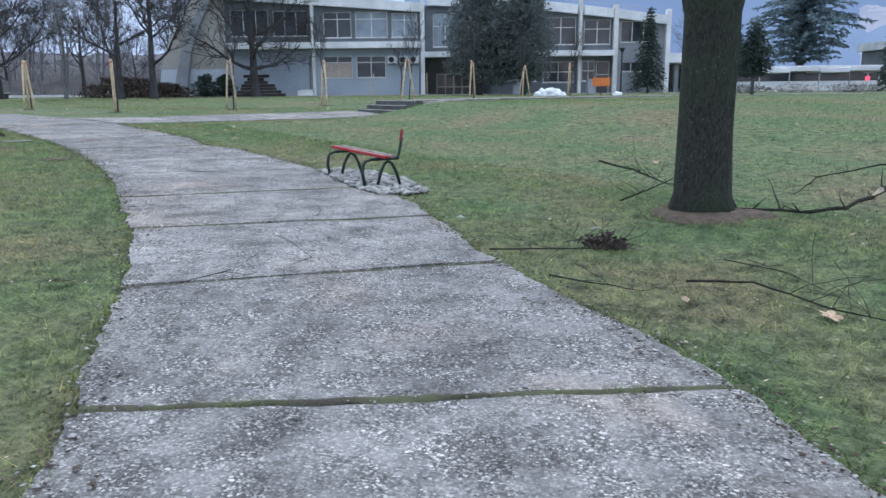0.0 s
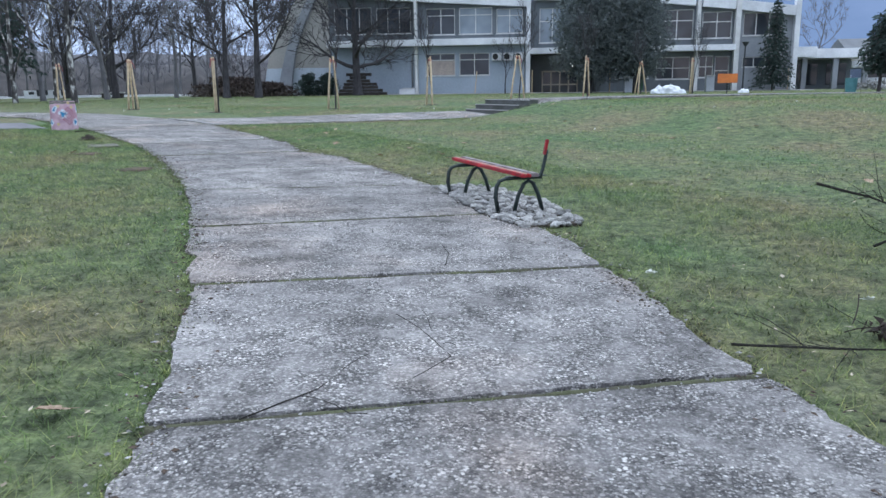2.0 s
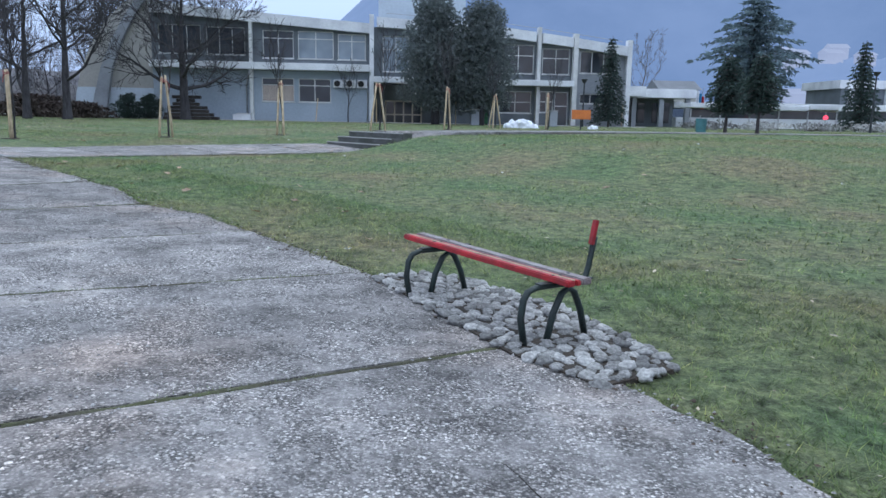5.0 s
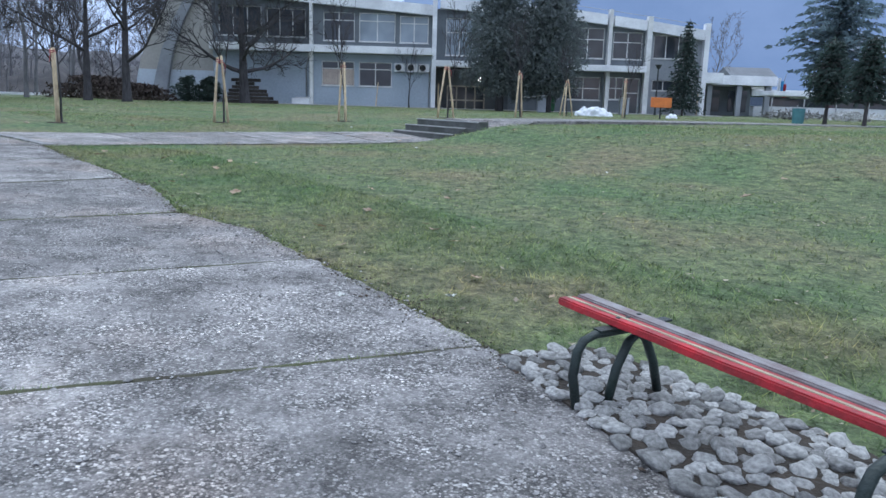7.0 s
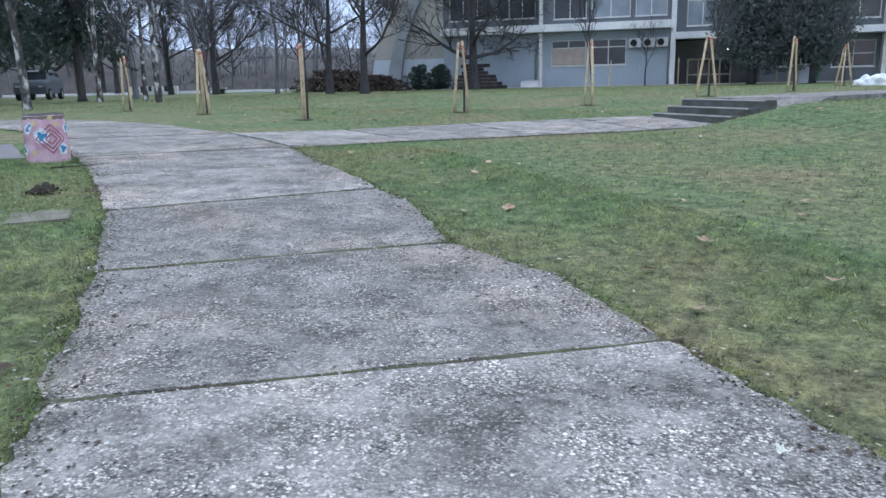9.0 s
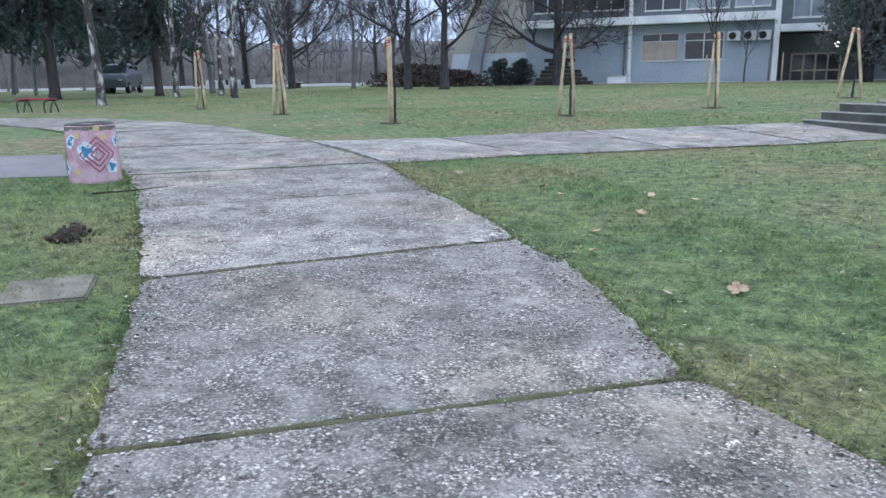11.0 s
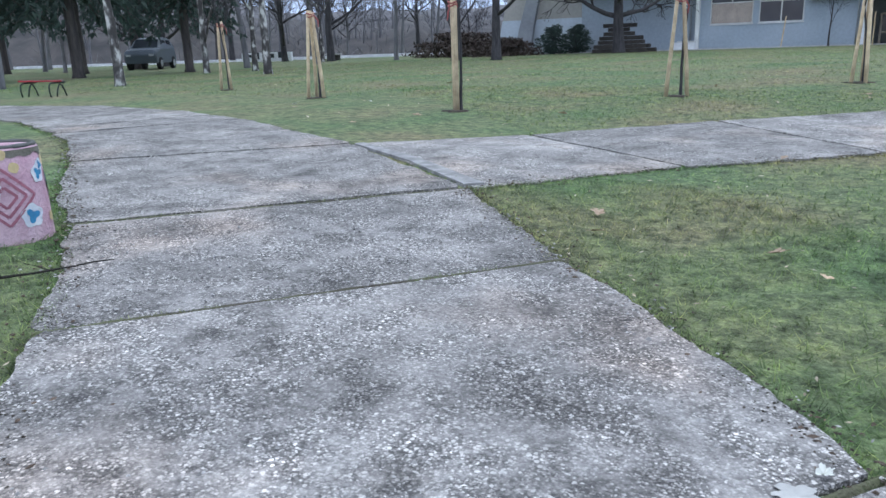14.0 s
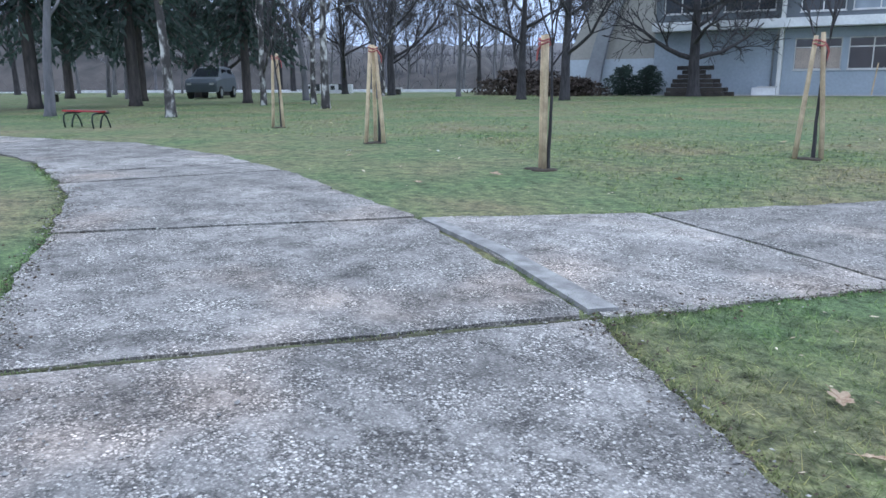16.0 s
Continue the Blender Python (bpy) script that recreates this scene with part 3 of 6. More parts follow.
def leaf_mass(bm, rnd, centre, size, count, leaf, droop=0.0):
    """Many small leaf sprays scattered through a lump with an uneven outline."""
    for _ in range(count):
        while True:
            v = Vector((rnd.uniform(-1, 1), rnd.uniform(-1, 1), rnd.uniform(-1, 1)))
            if 0.15 < v.length < 1 + 0.25 * noise.noise(v * 2.3 + Vector(centre)):
                break
        p = Vector(centre) + Vector((v.x * size[0], v.y * size[1], v.z * size[2]))
        d = Vector((rnd.uniform(-1, 1), rnd.uniform(-1, 1), rnd.uniform(-1, 1) - droop)).normalized()
        s = d.orthogonal().normalized()
        s.rotate(Matrix.Rotation(rnd.uniform(0, 6.28), 3, d))
        l = leaf * rnd.uniform(0.6, 1.4)
        bm.faces.new([bm.verts.new(q) for q in (p - s * l * 0.3, p + d * l, p + s * l * 0.3)])


def bushy_evergreen(name, label, height, width, seed, mat, count=5000, leaf=0.22, clear=0.12, top=0.5, lumps=26):
    rnd = random.Random(seed)
    tree = tagged(new(name), label, "tree")
    bm = bmesh.new()
    tube(bm, limb_path(rnd, (0, 0, -0.1), (0, 0, 1), height * 0.8, 0.06, 0.05, 6), [0.05 * width * (1 - 0.11 * i) + 0.03 for i in range(7)], 8)
    part("trunk", bm, TWIG, tree, smooth=True)
    bm = bmesh.new()
    for k in range(lumps):
        f = (k + 0.5) / lumps
        z = height * (clear + (1 - clear) * f * 0.93)
        r = width / 2 * (0.75 + 0.45 * math.sin(math.pi * min(1, f * 1.15))) * (1 - (1 - top) * f ** 2.2)
        a = k * 2.39996
        q = r * 0.55 * rnd.uniform(0.5, 1.1)
        leaf_mass(bm, rnd, (math.cos(a) * q, math.sin(a) * q, z), (r * 0.62, r * 0.62, height * 0.11), count // lumps, leaf, 0.2)
    part("crown", bm, mat, tree, "dense uneven dark foliage")
    return tree


def spruce(name, label, height, width, seed, mat, clear=0.12, tiers=22, leaf=0.26, droop=0.35, trunk_r=0.14, per=9, bark=None, ragged=0.3, broad=False):
    """A conifer: a straight trunk and tiers of drooping boughs hung with needle sprays."""
    rnd = random.Random(seed)
    tree = tagged(new(name), label, "tree")
    bm = bmesh.new()
    tube(bm, [(0, 0, -0.15), (0, 0, 0.3), (0.03, 0, height * 0.4), (0, 0.03, height * 0.8), (0, 0, height)], [trunk_r * 1.4, trunk_r, trunk_r * 0.75, trunk_r * 0.35, 0.02], 10, 0.04, rnd)
    part("trunk", bm, bark or PINE_BARK, tree, smooth=True)
    boughs, green = bmesh.new(), bmesh.new()
    for k in range(tiers):
        f = k / tiers
        z = height * (clear + (1 - clear) * f)
        r = width / 2 * ((0.62 + 0.5 * math.sin(math.pi * min(1, f * 1.25))) * (1 - 0.75 * f ** 2) if broad else (1 - f) ** 0.85)
        for j in range(per):
            a = 2 * math.pi * (j + rnd.uniform(-0.3, 0.3)) / per + k
            l = r * rnd.uniform(1 - ragged, 1 + ragged * 0.4) + 0.1
            tip = Vector((math.cos(a) * l, math.sin(a) * l, z - droop * l))
            root = Vector((0, 0, z))
            mid = root.lerp(tip, 0.5) + Vector((0, 0, 0.12 * l))
            tube(boughs, [root, mid, tip], [0.02 + 0.012 * l, 0.015 + 0.006 * l, 0.008], 3, cap=False)
            n = max(4, int(l / leaf * 5))
            for i in range(n):
                t = (i + rnd.random()) / n
                p = (root.lerp(mid, t * 2) if t < 0.5 else mid.lerp(tip, t * 2 - 1)) + Vector((rnd.gauss(0, 0.1), rnd.gauss(0, 0.1), rnd.gauss(0, 0.06)))
                d = (tip - root).normalized() + Vector((rnd.uniform(-1, 1), rnd.uniform(-1, 1), rnd.uniform(-1.0, 0.2)))
                d.normalize()
                s = d.orthogonal().normalized()
                s.rotate(Matrix.Rotation(rnd.uniform(0, 6.28), 3, d))
                q = leaf * rnd.uniform(0.6, 1.3)
                green.faces.new([green.verts.new(c) for c in (p - s * q * 0.28, p + d * q, p + s * q * 0.28)])
    tagged(part("bough", boughs, bark or PINE_BARK, tree), kind="stuff")
    part("needles", green, mat, tree, "dark drooping needles")
    return tree


def stand(ob, x, y, turn=0.0, size=1.0, sink=0.03):
    ob.matrix_basis = pose(x, y, ground(x, y) - sink, 0, 0, turn) @ Matrix.Scale(size, 4)
    return ob


def again(ob, x, y, turn=0.0, size=1.0):
    c = copy_thing(ob, Matrix())
    return stand(c, x, y, turn, size)


# the big tree beside the path, its trunk scarred and mossy
big = stand(bare_tree("tree", "thick tree trunk with dark mossy furrowed bark on the lawn", 13, 0.265, 11, fork=0.2, limbs=9, bark=BARK, levels=3, rise=0.1, bend=0.015, stem=(1.45, 0.97, 1.02, 1.75, 1.15, 0.85, 0.7, 0.58, 0.46, 0.34, 0.22, 0.1)), 2.985, 6.25)
earth_patch("soil_mound", 3.12, 6.1, 0.72, 0.46, 0.025, 5, "reddish brown earth round the tree foot", mat=RED_SOIL)

oak = bare_tree("tree", "wide leafless tree with dark spreading limbs", 11.5, 0.36, 21, fork=0.17, spread=2.0, limbs=12, reach=1.3, levels=4, rise=0.07, density=0.9, thin=0.014, group="bare park trees")
stand(oak, -25.5, 60.0, 30, 1.1)
ash = bare_tree("tree", "tall leafless tree with steep dark branches", 13, 0.27, 33, fork=0.18, spread=1.1, limbs=10, reach=1.15, levels=4, rise=0.13, density=0.9, thin=0.013, group="bare park trees")
stand(ash, -28.2, 48.5, 0, 1.0)
elm = bare_tree("tree", "leafless tree forked low with bent limbs", 12, 0.26, 47, fork=0.16, spread=1.4, limbs=9, reach=1.2, levels=4, rise=0.12, lean=0.15, density=0.9, thin=0.013, group="bare park trees")
stand(elm, -31.5, 49.5, 120, 1.0)
slim = bare_tree("tree", "slim leafless tree with a narrow crown", 12, 0.16, 52, fork=0.3, spread=0.8, limbs=8, levels=4, rise=0.16, density=0.7, bark=TWIG_HAZE_GREY, twig=TWIG_HAZE_GREY, thin=0.013, group="thin trees behind the lawn")
stand(slim, -40, 55, 0, 1.1)
again(ash, -47.5, 56.5, 75, 1.15)
again(slim, -44, 66, 40, 1.0)
again(elm, -56, 60, 300, 1.05)
again(oak, -62, 52, 200, 1.0)
rnd = random.Random(17)
for k in range(46):
    a, r = radians(rnd.uniform(-72, -20)), rnd.uniform(82, 135)
    again((slim, slim, slim, ash)[k % 4], -4 + r * math.sin(a), r * math.cos(a), rnd.uniform(0, 360), rnd.uniform(0.75, 1.25))
for k in range(60):
    a, r = radians(rnd.uniform(-75, -24)), rnd.uniform(112, 165)
    c = again(slim, -4 + r * math.sin(a), r * math.cos(a), rnd.uniform(0, 360), rnd.uniform(0.6, 1.0))
    c.matrix_basis.translation.z = 0.62 * 15 * math.sin(min(1, (r - 105) / 70) * math.pi / 2) - 1.5
for x, y, s in ((-36, 25.6, 1.1), (-42.6, 43.5, 1.2), (-41, 48, 1.2), (-66, 44, 1.0), (-72, 36, 1.1), (-63, 34, 0.9), (-60, 26, 1.0), (-76, 50, 1.2), (-58, 41, 0.8)):
    again(slim, x, y, x * 37 % 360, s)

# tangled undergrowth on the slope behind the road
us = np.random.RandomState(12)
n = 12000
a, r = np.radians(us.uniform(-80, -22, n)), us.uniform(88, 180, n)
zb = 0.5 * 15 * np.sin(np.clip((r - 105) / 70, 0, 1) * math.pi / 2) - 0.8
h, lean, w = us.uniform(0.5, 2.4, n) * us.uniform(0.3, 1, n), us.normal(0, 0.7, (n, 2)), us.uniform(0.02, 0.07, n)
base = np.stack([-4 + r * np.sin(a), r * np.cos(a), zb], -1)
side = np.stack([np.cos(a), -np.sin(a), np.zeros(n)], -1) * w[:, None]
tip = base + np.stack([lean[:, 0] * h, lean[:, 1] * h, h], -1)
me = bpy.data.meshes.new("undergrowth")
me.from_pydata(np.stack([base - side, base + side, tip], 1).reshape(-1, 3).tolist(), [], np.arange(n * 3).reshape(-1, 3).tolist())
me.materials.append(TWIG_HAZE_GREY)
tagged(new("undergrowth", me), "tangled brown winter undergrowth on the slope", "undergrowth", kind="stuff")

birch = bare_tree("birch", "birch with peeling white and black bark", 14, 0.17, 61, fork=0.32, spread=0.7, limbs=9, bark=BIRCH, levels=4, rise=0.02, density=0.7, thin=0.009, group="birches on the lawn")
stand(birch, -31.0, 27.2, 0, 1.0)
again(birch, -31.3, 34.4, 100, 1.0)
again(birch, -36.5, 38.5, 220, 0.85)
again(birch, -47, 55, 10, 0.9)
birch2 = bare_tree("birch", "birch forked near the ground with white stems", 13, 0.15, 64, fork=0.1, spread=0.4, limbs=6, bark=BIRCH, levels=4, rise=0.12, density=0.6, group="birches on the lawn")
stand(birch2, -37.2, 36.0, 0, 1.0)

pine = spruce("spruce", "tall dark spruce with a bare lower trunk and hanging boughs", 17, 7.5, 71, NEEDLE, clear=0.27, tiers=20, leaf=0.42, droop=0.62, trunk_r=0.3, per=9)
stand(pine, -43.8, 28.6)
for x, y, t, s in ((-51, 38, 40, 1.05), (-42.6, 32.7, 130, 0.95), (-57, 46, 200, 1.1), (-41.5, 38.4, 260, 0.8), (-64, 40, 320, 1.1), (-45, 22, 20, 1.0), (-55, 24, 80, 1.1)):
    again(pine, x, y, t, s)


def along_front(u, off=0.0):
    """A point of the lawn before the building: metres along its front, and out from it."""
    return -21.7 + 0.983 * u + 0.17 * off, 64.5 + 0.17 * u - 0.983 * off


yew = bushy_evergreen("evergreen_tree", "large dense dark evergreen before the entrance", 9.4, 5.6, 81, YEW, 15000, 0.24, 0.16, 0.8, 34)
stand(yew, *along_front(14.6, 7.0), 0, 1.0)
yew2 = bushy_evergreen("evergreen_tree", "large dense dark evergreen with a bare trunk foot", 9.1, 5.4, 82, YEW, 15000, 0.24, 0.17, 0.75, 34)
stand(yew2, *along_front(18.1, 7.0), 90, 1.0)
little = spruce("spruce", "young conical spruce against the building's end", 7.4, 3.2, 83, NEEDLE, clear=0.1, tiers=24, leaf=0.22, droop=0.3, trunk_r=0.08)
stand(little, *along_front(29.6, 2.2))
shrub = bushy_evergreen("shrub", "clipped dark green shrub beside the hall", 2.0, 2.2, 84, NEEDLE, 3000, 0.14, 0.02, 0.8, 14)
stand(shrub, *along_front(-9.6, 1.5))
again(shrub, *along_front(-8.0, 1.3), 80, 1.0)
sap = bare_tree("young_tree", "young leafless tree by the air conditioners", 5.2, 0.06, 85, fork=0.28, spread=0.45, limbs=7, levels=3, rise=0.2, density=0.7)
stand(sap, *along_front(7.9, 1.6))

cedar = spruce("cedar", "broad cedar standing far off, its needles paled by painted haze", 15, 10.5, 91, CEDAR, clear=0.22, tiers=18, leaf=0.62, droop=-0.03, trunk_r=0.4, per=13, ragged=0.75, broad=True)
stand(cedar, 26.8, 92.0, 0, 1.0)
fir = spruce("fir", "small blue-green fir with a short bare trunk", 3.6, 1.75, 92, NEEDLE, clear=0.3, tiers=15, leaf=0.2, droop=0.15, trunk_r=0.08, per=11, broad=True)
stand(fir, 9.3, 39.2, 0, 1.0)
again(fir, 9.9, 36.6, 60, 0.95)
far_spruce = spruce("spruce", "dark spruce at the far edge of the park", 10, 5, 93, NEEDLE, clear=0.06, tiers=22, leaf=0.4, droop=0.3, trunk_r=0.16)
stand(far_spruce, 27.5, 66.5, 0, 0.72)
again(slim, 14.3, 92, 50, 0.9)
heap = bushy_evergreen("brush_heap", "low heap of cut brown brushwood", 1.9, 7.5, 94, BRUSH, 4000, 0.3, -0.35, 0.7, 18)
stand(heap, -38.5, 61.5, 0, 1.0)
again(heap, -33.5, 59.5, 60, 0.7)


# ---- building ----
FRONT = Matrix(((0.9855, -0.17, 0, -21.7), (0.17, 0.9855, 0, 64.5), (0, 0, 1, 0), (0, 0, 0, 1)))
school = tagged(new("school_building"), "two-storey grey building with white canopy bands and columns", "building")
school.matrix_basis = FRONT
BASE = 0.35


def piece(name, lo, hi, mat, parent, label="", bevel=0.0):
    return part(name, box(bmesh.new(), lo, hi, None, bevel), mat, parent, label)


def roof_line(u):
    knots = [(-14, 10.3), (0, 9.3), (9.8, 8.62), (10.0, 9.2), (21, 8.62), (27, 7.95), (31.6, 7.35)]
    for (a, p), (b, q) in zip(knots, knots[1:]):
        if u <= b:
            return p + (q - p) * (u - a) / (b - a)
    return knots[-1][1]


def sloped(name, u0, u1, y0, y1, low, high, mat, parent, label=""):
    """A panel between two heights that may change along the front."""
    bm = bmesh.new()
    n = max(1, int((u1 - u0) / 2))
    rings = []
    for i in range(n + 1):
        u = u0 + (u1 - u0) * i / n
        rings.append([bm.verts.new((u, y, z)) for y, z in ((y0, low(u)), (y0, high(u)), (y1, high(u)), (y1, low(u)))])
    for a, b in zip(rings, rings[1:]):
        for k in range(4):
            bm.faces.new((a[k], a[(k + 1) % 4], b[(k + 1) % 4], b[k]))
    bm.faces.new(rings[0])
    bm.faces.new(rings[-1][::-1])
    bmesh.ops.recalc_face_normals(bm, faces=bm.faces)
    return part(name, bm, mat, parent, label)


def wall_with_holes(name, u0, u1, z0, high, holes, mat, y0=0.0, y1=0.35):
    """One wall panel with real openings through it; its top follows the roof."""
    bm = bmesh.new()
    us = sorted({u0, u1, *[h[0] for h in holes], *[h[1] for h in holes]})
    zs = sorted({z0, *[h[2] for h in holes], *[h[3] for h in holes]})
    solid = lambda i, j: 0 <= i < len(us) - 1 and 0 <= j < len(zs) and not any(
        h[0] <= (us[i] + us[i + 1]) / 2 <= h[1] and j < len(zs) - 1 and h[2] <= (zs[j] + zs[j + 1]) / 2 <= h[3] for h in holes)
    made = {}

    def corner(i, j, y):
        key = (i, j, y)
        if key not in made:
            made[key] = bm.verts.new((us[i], y, zs[j] if j < len(zs) else max(high(us[i]), zs[-1] + 0.05)))
        return made[key]

    for i in range(len(us) - 1):
        for j in range(len(zs)):
            if not solid(i, j):
                continue
            ring = [(i, j), (i + 1, j), (i + 1, j + 1), (i, j + 1)]
            bm.faces.new([corner(*c, y0) for c in ring])
            bm.faces.new([corner(*c, y1) for c in ring[::-1]])
            for (a, b), (di, dj) in zip(zip(ring, ring[1:] + ring[:1]), ((0, -1), (1, 0), (0, 1), (-1, 0))):
                if not solid(i + di, j + dj):
                    bm.faces.new((corner(*b, y0), corner(*a, y0), corner(*a, y1), corner(*b, y1)))
    bmesh.ops.recalc_face_normals(bm, faces=bm.faces)
    return part(name, bm, mat, school)


def window(u0, u1, z0, z1, columns, rail, glass, name="window", trim=FRAME, deep=0.14, label=""):
    """A window set back in its opening: outer frame, mullions, a rail, panes and a sill."""
    w = part(name, bmesh.new(), None, school, label)
    bm = bmesh.new()
    t = 0.075
    for lo, hi in (((u0, deep, z0), (u0 + t, deep + 0.08, z1)), ((u1 - t, deep, z0), (u1, deep + 0.08, z1)),
                   ((u0 + t, deep, z0), (u1 - t, deep + 0.08, z0 + t)), ((u0 + t, deep, z1 - t), (u1 - t, deep + 0.08, z1))):
        box(bm, lo, hi)
    for k in range(1, columns):
        u = u0 + (u1 - u0) * k / columns
        box(bm, (u - t / 2, deep - 0.004, z0 + t), (u + t / 2, deep + 0.084, z1 - t))
    if rail:
        z = z0 + (z1 - z0) * rail
        box(bm, (u0 + t, deep + 0.004, z - t / 2), (u1 - t, deep + 0.076, z + t / 2))
    part("frame", bm, trim, w)
    for k in range(columns):
        a, b = u0 + (u1 - u0) * k / columns, u0 + (u1 - u0) * (k + 1) / columns
        for lo, hi in (((0, rail), (rail, 1)) if rail else ((0, 1),)):
            part("pane", box(bmesh.new(), (a, deep + 0.03, z0 + (z1 - z0) * lo), (b, deep + 0.045, z0 + (z1 - z0) * hi)), glass, w)
    part("sill", box(bmesh.new(), (u0 - 0.05, -0.07, z0 - 0.06), (u1 + 0.05, deep, z0 - 0.003)), trim, w)
    return w


upper = [(0.9, 3.4, 5.72, 7.95), (3.75, 6.65, 5.72, 7.95), (7.0, 9.3, 5.72, 7.8)]
lower = [(0.75, 3.4, 2.22, 4.15), (3.75, 6.42, 2.22, 4.15)]
under = lambda u: roof_line(u) - 0.8
wall_with_holes("wall", -7.9, 9.6, BASE, lambda u: 4.72, lower, WALL)
wall_with_holes("wall", -7.9, 9.6, 5.3, under, upper + [(-7.4, -4.0, 5.9, 8.2), (-3.6, -0.5, 5.9, 8.1)], WALL_DARK)
upper_r = [(10.7, 12.9, 4.85, 7.75), (13.4, 16.0, 4.85, 7.6), (17.0, 20.2, 4.9, 7.4), (20.8, 23.5, 4.95, 7.35), (24.2, 26.6, 4.95, 7.1)]
lower_r = [(17.2, 20.0, 1.75, 3.6), (20.6, 23.4, 1.65, 3.5), (24.1, 25.3, 1.75, 3.55)]
wall_with_holes("wall", 15.9, 26.7, BASE, lambda u: 3.92, lower_r + [(25.4, 26.6, BASE, 3.5)], WALL_DARK)
wall_with_holes("wall", 9.95, 26.7, 4.36, under, upper_r, WALL_DARK)
wall_with_holes("wall", 27.15, 31.5, BASE, under, [(27.5, 30.6, 5.1, 6.95), (27.6, 30.4, 2.55, 3.4)], RIB)
for u0, u1, z0, z1 in upper:
    window(u0, u1, z0, z1, 2, 0.72, GLASS if u0 < 1 else PALE_GLASS)
window(-7.4, -4.0, 5.9, 8.2, 3, 0, GLASS)
window(-3.6, -0.5, 5.9, 8.1, 3, 0, GLASS)
window(*lower[0], 2, 0.7, GLASS)
window(*lower[1], 2, 0.7, GLASS)
blind = part("blind", bmesh.new(), None, school, "beige vertical slat blinds")
for k in range(40):
    part("slat", box(bmesh.new(), (0.85 + k * 0.062, 0.075 + 0.03 * (k % 2), 2.3), (0.85 + k * 0.062 + 0.058, 0.095 + 0.03 * (k % 2), 3.52)), CURTAIN, blind)
for k, (u0, u1, z0, z1) in enumerate(upper_r):
    window(u0, u1, z0, z1, 2, 0.62, PALE_GLASS if k in (0, 2) else GLASS)
for u0, u1, z0, z1 in lower_r:
    window(u0, u1, z0, z1, 2, 0.5, PALE_GLASS if u0 < 20 else GLASS)
window(25.4, 26.6, BASE + 0.02, 3.5, 1, 0.62, GLASS, "door", label="dark glazed side door")
window(27.5, 30.6, 5.1, 6.95, 3, 0, GLASS)
window(27.6, 30.4, 2.55, 3.4, 3, 0, GLASS)
# back, ends and roof close the volume
piece("wall", (-7.9, 14, BASE), (31.5, 14.3, 7), WALL_DARK, school)
piece("wall", (31.5, 0.4, BASE), (31.8, 14.3, 6.4), RIB, school)
piece("floor_slab", (-7.9, 0.36, 4.0), (31.5, 14, 4.3), RIB, school)
sloped("roof", -7.9, 31.5, 0.36, 14.3, lambda u: roof_line(u) - 0.82, lambda u: roof_line(u) - 0.55, ROOF, school, "grey flat roof")
for u0, u1 in ((-7.9, 9.6), (10.2, 23.5), (24.1, 26.7), (27.15, 31.4)):
    sloped("parapet", u0, u1, -0.55, 0.1, lambda u: roof_line(u) - 0.78, roof_line, WHITE, school, "white roof band")
piece("roof_house", (10.4, 4.0, 8.0), (18.0, 10.0, 11.8), HALL_LOW, school, "pale blue-grey rooftop block")
sloped("railing", 11.0, 31.0, -0.2, -0.17, lambda u: roof_line(u) + 0.35, lambda u: roof_line(u) + 0.39, STEEL, school, "thin roof rail")
piece("canopy", (-7.9, -1.1, 4.76), (9.58, -0.004, 5.32), WHITE, school, "white canopy band", 0.03)
piece("canopy", (9.95, -1.3, 3.92), (26.72, -0.004, 4.4), WHITE, school, "white canopy band", 0.03)
for u, w, z in ((0.0, 0.24, 8.6), (9.78, 0.36, 9.35), (23.8, 0.3, 8.75), (26.95, 0.4, 8.3), (31.6, 0.4, 7.9)):
    piece("column", (u - w / 2, -0.62, BASE), (u + w / 2, 0.06, z), WHITE if u in (9.78, 31.6) else FRAME, school, "white concrete column", 0.02)
for u in (-0.45, 9.45):
    bm = bmesh.new()
    tube(bm, [(u + 0.25, -0.7, 4.7), (u + 0.2, -0.4, 4.2), (u, -0.12, 3.6), (u, -0.12, BASE + 0.1)], [0.05] * 4, 8)
    part("downpipe", bm, STEEL, school, "", True)
# entrance recess
piece("recess_wall", (10.0, 2.6, BASE), (15.9, 2.8, 3.9), WALL_DARK, school)
piece("recess_side", (15.6, 0.4, BASE), (15.9, 2.6, 3.9), WALL_DARK, school)
piece("recess_side", (9.62, 0.4, BASE), (9.92, 2.6, 3.9), WALL_DARK, school)
doors = part("entrance_door", bmesh.new(), None, school, "pale framed glazed double doors")
bm = bmesh.new()
for k in range(5):
    u = 11.0 + k * 0.78
    box(bm, (u - 0.06, 2.46, BASE + 0.1), (u + 0.06, 2.58, 2.55))
for z in (BASE + 0.16, 1.35, 2.5):
    for k in range(4):
        u = 11.0 + k * 0.78
        box(bm, (u + 0.06, 2.47, z - 0.06), (u + 0.72, 2.57, z + 0.06))
part("frame", bm, DOOR_WOOD, doors)
for k in range(4):
    for z0, z1 in ((BASE + 0.22, 1.29), (1.41, 2.44)):
        u = 11.0 + k * 0.78
        part("pane", box(bmesh.new(), (u + 0.06, 2.5, z0), (u + 0.72, 2.53, z1)), GLASS, doors)
lamp = tagged(new("wall_lamp"), "lit white lamp beside the entrance doors", "lamp")
lamp.matrix_basis = FRONT @ Matrix.Translation((13.55, -0.3, 3.0))
bm = bmesh.new()
bmesh.ops.create_uvsphere(bm, u_segments=12, v_segments=8, radius=0.16)
